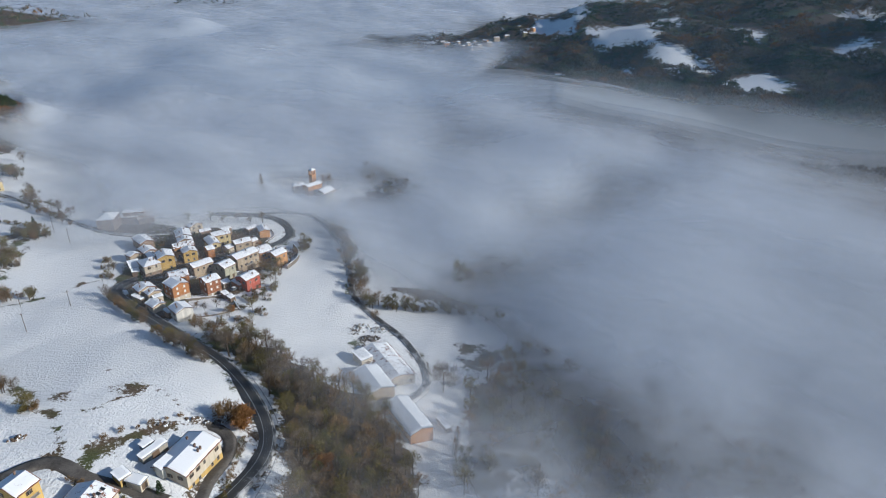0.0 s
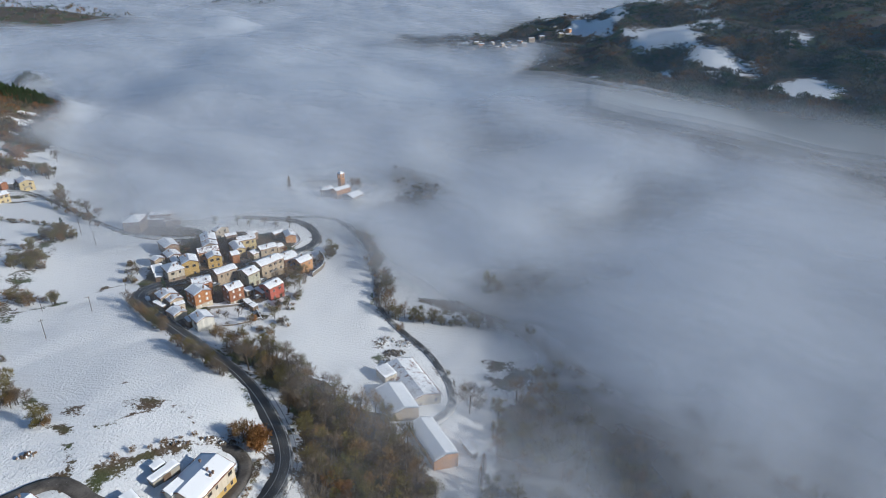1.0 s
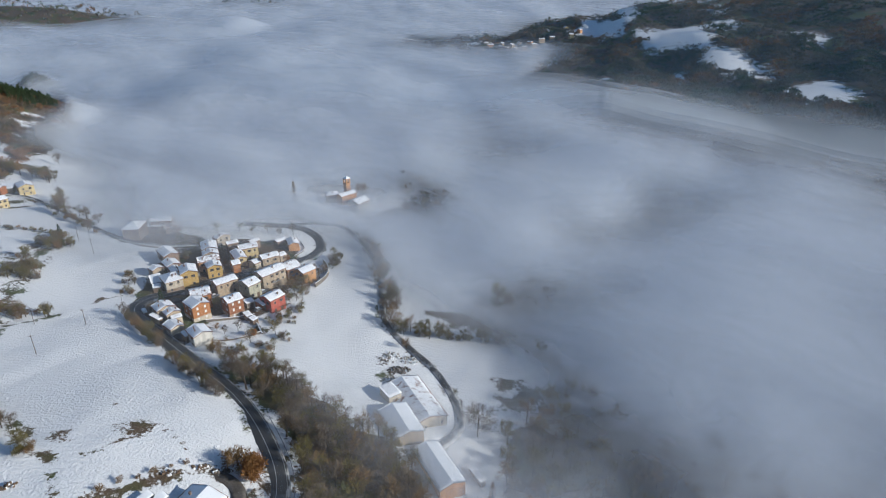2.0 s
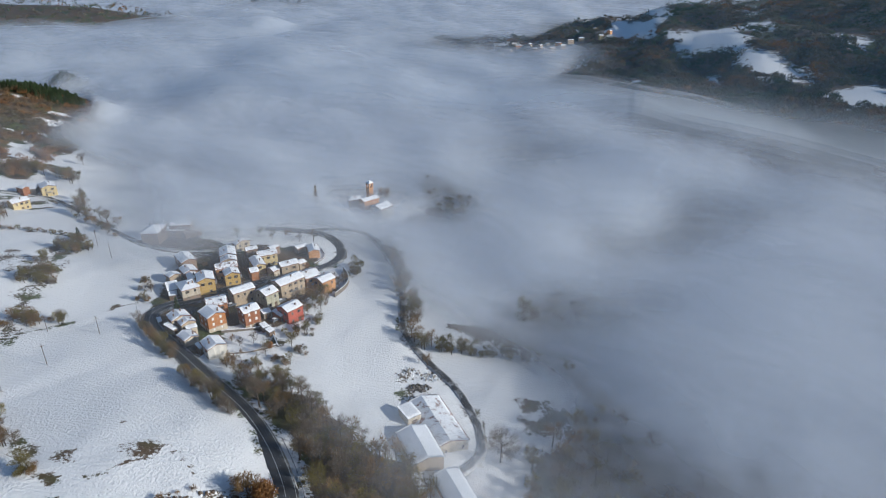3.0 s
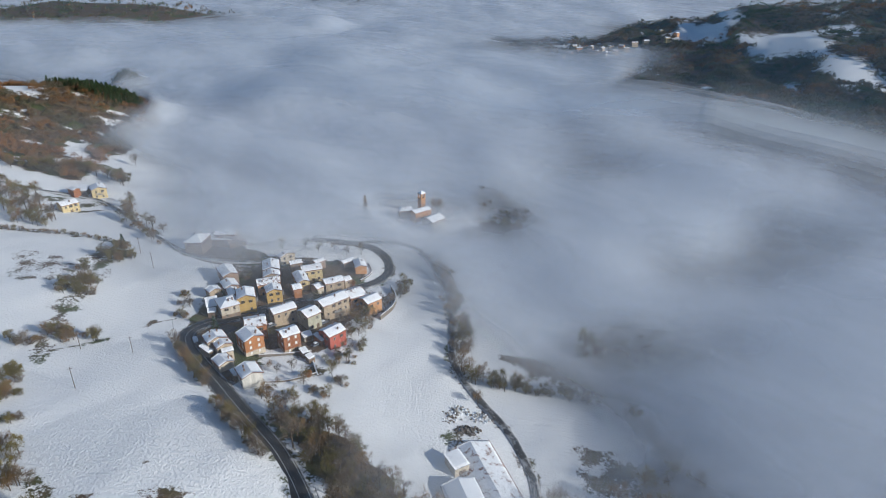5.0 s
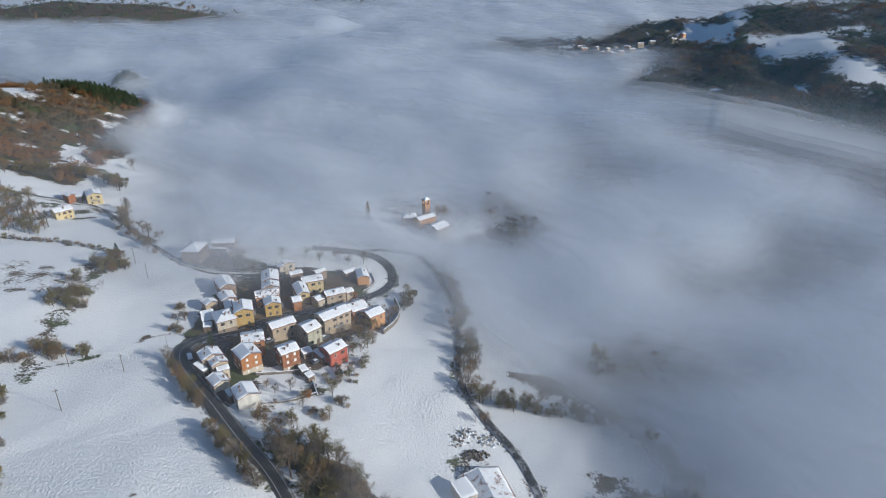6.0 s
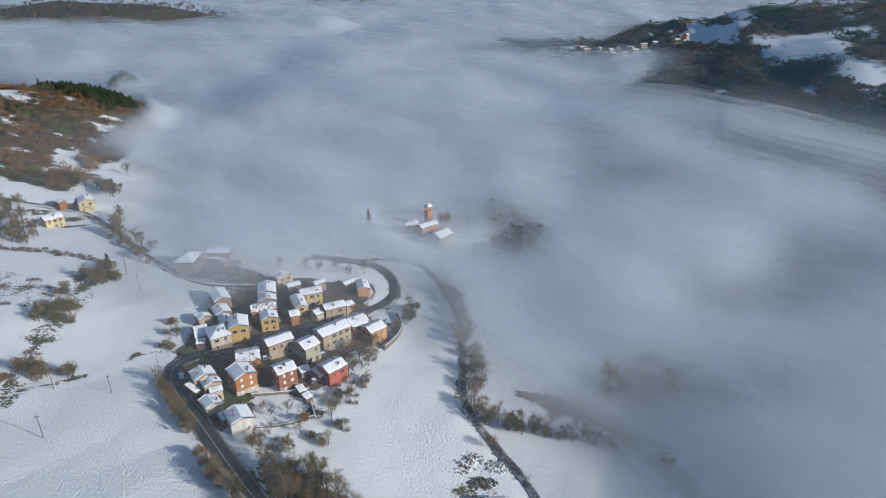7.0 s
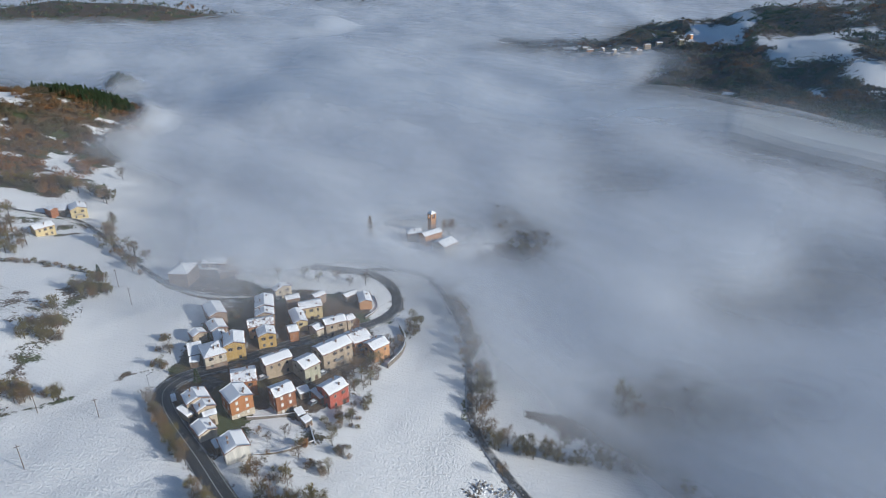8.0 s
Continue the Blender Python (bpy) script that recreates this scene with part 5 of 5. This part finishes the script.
# ---- woods far away ----
def far_woods(name, boxes, label, seed, material, tall, blade=1.0):
    """Countless crowns as one mesh: each a loose tuft of thin blades on a short stem."""
    gen = np.random.default_rng(seed)
    v, f = [], []
    for x0, y0, x1, y1, gap, blades in boxes:
        n = int((x1 - x0) * (y1 - y0) / gap ** 2)
        px, py = gen.uniform(x0, x1, n), gen.uniform(y0, y1, n)
        keep = wood_cover(px, py) > gen.uniform(0.35, 0.95, n)
        px, py = px[keep], py[keep]
        pz = ground_height(px, py)
        n = len(px)
        size = tall * gen.uniform(0.6, 1.2, n)
        for k in range(blades):
            a, u = gen.uniform(0, 6.2832, n), gen.uniform(0, 1, n) ** 0.6
            rr = size * 0.42 * u
            cz = pz + size * (0.35 + 0.5 * gen.uniform(0, 1, n) * (1.1 - 0.5 * u))
            cx, cy = px + rr * np.cos(a), py + rr * np.sin(a)
            d = gen.normal(0, 1, (n, 3))
            d[:, 2] = np.abs(d[:, 2]) + 0.4
            d /= np.linalg.norm(d, axis=1)[:, None]
            w = np.cross(d, gen.normal(0, 1, (n, 3)))
            w /= np.linalg.norm(w, axis=1)[:, None]
            c = np.c_[cx, cy, cz]
            lg, wd = (size * 0.30 * blade)[:, None], (size * 0.085 * blade)[:, None]
            base = len(v) and v[-1][1] or 0
            v.append((np.stack([c - w * wd - d * lg * 0.4, c + w * wd - d * lg * 0.3, c + d * lg], 1).reshape(-1, 3), base + 3 * n))
    pts = np.vstack([a for a, _ in v])
    me = bpy.data.meshes.new(name)
    me.from_pydata(pts.tolist(), [], np.arange(len(pts)).reshape(-1, 3).tolist())
    me.materials.append(material)
    return tagged(new(name, me), label, "woods", kind="stuff")


far_woods("hill_woods", [(95, 380, 430, 560, 5.0, 18), (60, 560, 760, 1000, 4.3, 30), (-240, 1000, 760, 1500, 6.0, 24), (-100, 1500, 700, 1950, 9.0, 16)],
          "leafless brown and dark green woods on the opposite hillside", 3, FARWOOD, 8.0, 0.72)
far_woods("left_woods", [(-560, 395, -300, 700, 3.8, 48), (-640, 700, -480, 840, 5.0, 30)], "rust-brown and grey winter woods on the rounded hill", 4, RUSTWOOD, 6.0, 0.5)
far_woods("ridge_woods", [(-2600, 1500, -900, 3000, 26.0, 8)], "dark woods on a far ridge above the mist", 6, FARWOOD, 16.0)

spread([(-484, 572), (-462, 606), (-430, 618), (-404, 598), (-408, 566), (-440, 558)], 4.2, ["fir_tree"], (0.85, 1.25), "conifers on the hill top")
spread([(-572, 762), (-560, 792), (-540, 798), (-532, 770), (-548, 755)], 4.4, ["fir_tree"], (0.55, 0.8), "conifers on the hill top")
MIST_WOODS = [[(-66, 470), (-50, 490), (-15, 430), (-36, 408), (-58, 440)], [(0, 290), (12, 318), (45, 328), (38, 300), (14, 284)], [(46, 362), (67, 380), (76, 354), (54, 340)]]
for outline in MIST_WOODS:
    spread(outline, 7.0, ["tall_bare_tree", "ivy_tree", "bare_tree"], (0.9, 1.4), "trees rising out of the mist")

# ---- the hamlet on the far hill ----
town = random.Random(9)
for tx, ty in ((-1, 1377), (8, 1350), (25, 1324), (39, 1308), (49, 1325), (65, 1332), (72, 1292), (92, 1302), (109, 1343), (174, 1500), (166, 1338), (-24, 1300), (30, 1350), (55, 1290), (85, 1325), (130, 1350), (190, 1400), (-10, 1320)):
    wall = town.choice(["pale_yellow", "beige", "peach", "beige", "cream"])
    house(tx, ty, h(tx, ty) + town.uniform(5, 6.5), town.uniform(8, 12), town.uniform(7, 9), town.choice((20, 60, 110, 150)), wall,
          "small " + wall.replace("_", " ") + " house with thin roof snow on the far hill", storeys=2, roof="thin", chimneys=1, shutters="", group="houses of the far hamlet")


# ---- farmyard: manure heap and rubble ----
def mound(name, x, y, rx, ry, high, material, label, category, rot=0.0, seed=1):
    """A rough heap: a noisy dome that runs out into the ground."""
    gen = np.random.default_rng(seed)
    n = 26
    s = Shape()
    c, sn = math.cos(radians(rot)), math.sin(radians(rot))
    for j in range(n):
        for i in range(n):
            u, v = 2 * i / (n - 1) - 1, 2 * j / (n - 1) - 1
            r = math.hypot(u, v)
            px, py = x + c * u * rx - sn * v * ry, y + sn * u * rx + c * v * ry
            z = h(px, py) - 0.55 + (high + 0.55) * float(step(r, 1.0, 0.55)) + 0.16 * high * gen.standard_normal() * (r < 0.85)
            s.v.append((px, py, z))
    for j in range(n - 1):
        for i in range(n - 1):
            a = j * n + i
            s.f.append((a, a + 1, a + n + 1, a + n))
    return tagged(new(name, s.mesh(name, material)), label, category)


SOIL = plain("dark_wet_soil", (0.055, 0.045, 0.035), 0.9, 0.5, 0.9)
mound("snow_hump", 25, 157, 16.0, 8.0, 2.2, PLAIN_SNOW, "smooth snow-covered rise among the misty trees", "mound", 0, 4)


def lump(gen, size, material):
    """One rough block with worn corners."""
    s = Shape()
    low, high = [], []
    for i in range(7):
        a = 6.2832 * i / 7 + gen.uniform(-0.2, 0.2)
        r = size * gen.uniform(0.7, 1.1)
        low.append((r * math.cos(a), r * math.sin(a), -0.3 * size))
        high.append((0.6 * r * math.cos(a), 0.6 * r * math.sin(a), size * gen.uniform(0.35, 0.7)))
    return s.solid(low, high).mesh("block", material)


def heap(name, x, y, rx, ry, n, size, materials, label, category, block="block", rot=0.0, pile=0.6, seed=1):
    """A heap of rough blocks that lie on the ground and on each other."""
    gen = random.Random(seed)
    ob = thing(name, pose(x, y, h(x, y), 0, 0, rot), label, category)
    meshes = [lump(gen, size, materials[i % len(materials)]) for i in range(6)]
    for _ in range(n):
        a, r = gen.uniform(0, 6.2832), gen.random() ** 0.6
        px, py = rx * r * math.cos(a), ry * r * math.sin(a)
        w = ob.matrix_basis @ Vector((px, py, 0))
        z = h(w.x, w.y) - h(x, y) + pile * (1 - r) * gen.random()
        m = pose(px, py, z, gen.uniform(-20, 20), gen.uniform(-20, 20), gen.uniform(0, 360))
        part(block, meshes[gen.randrange(6)], STONE, ob, at=m)
    return ob


heap("manure_heap", -32, 233, 5.0, 2.6, 80, 0.6, [SOIL, SOIL, STONE], "dark manure heap beside the farm building", "heap", "clod", 25, 1.3, 2)
heap("rubble_heap", -38, 240, 7.0, 4.0, 75, 0.5, [STONE, CONCRETE, PLAIN_SNOW, STONE, CONCRETE, PLAIN_SNOW], "snow-dusted rubble heap behind the farm", "heap", "block", 60, 0.8, 3)
heap("rubble_heap", -28, 242, 5.0, 3.0, 40, 0.45, [STONE, CONCRETE, PLAIN_SNOW, STONE, CONCRETE, PLAIN_SNOW], "snow-dusted rubble heap behind the farm", "heap", "block", 20, 0.6, 4)
heap("log_pile", -118, 137, 2.4, 1.2, 30, 0.45, [TIMBER, TIMBER, PLAIN_SNOW], "pile of cut logs dusted with snow beside the lane", "log pile", "log", 40, 1.0, 5)
for px, py, ps in ((-77, 155, 6), (-71, 155.5, 7), (-83, 150, 8)):
    heap("stone_heap", px, py, 2.4, 1.1, 22, 0.5, [STONE, TIMBER, STONE, TIMBER, STONE, PLAIN_SNOW], "heap of stones and timber under snow", "heap", "stone", 30, 0.6, ps)
for px, py, ps in ((-205, 280, 11), (-201, 255, 12), (-194, 240, 13), (-186, 222, 14)):
    heap("stone_heap", px, py, 6.0, 3.0, 26, 0.4, [STONE, STONE, SOIL], "scattered dark field stones lying in the snow", "heap", "stone", 100, 0.2, ps)
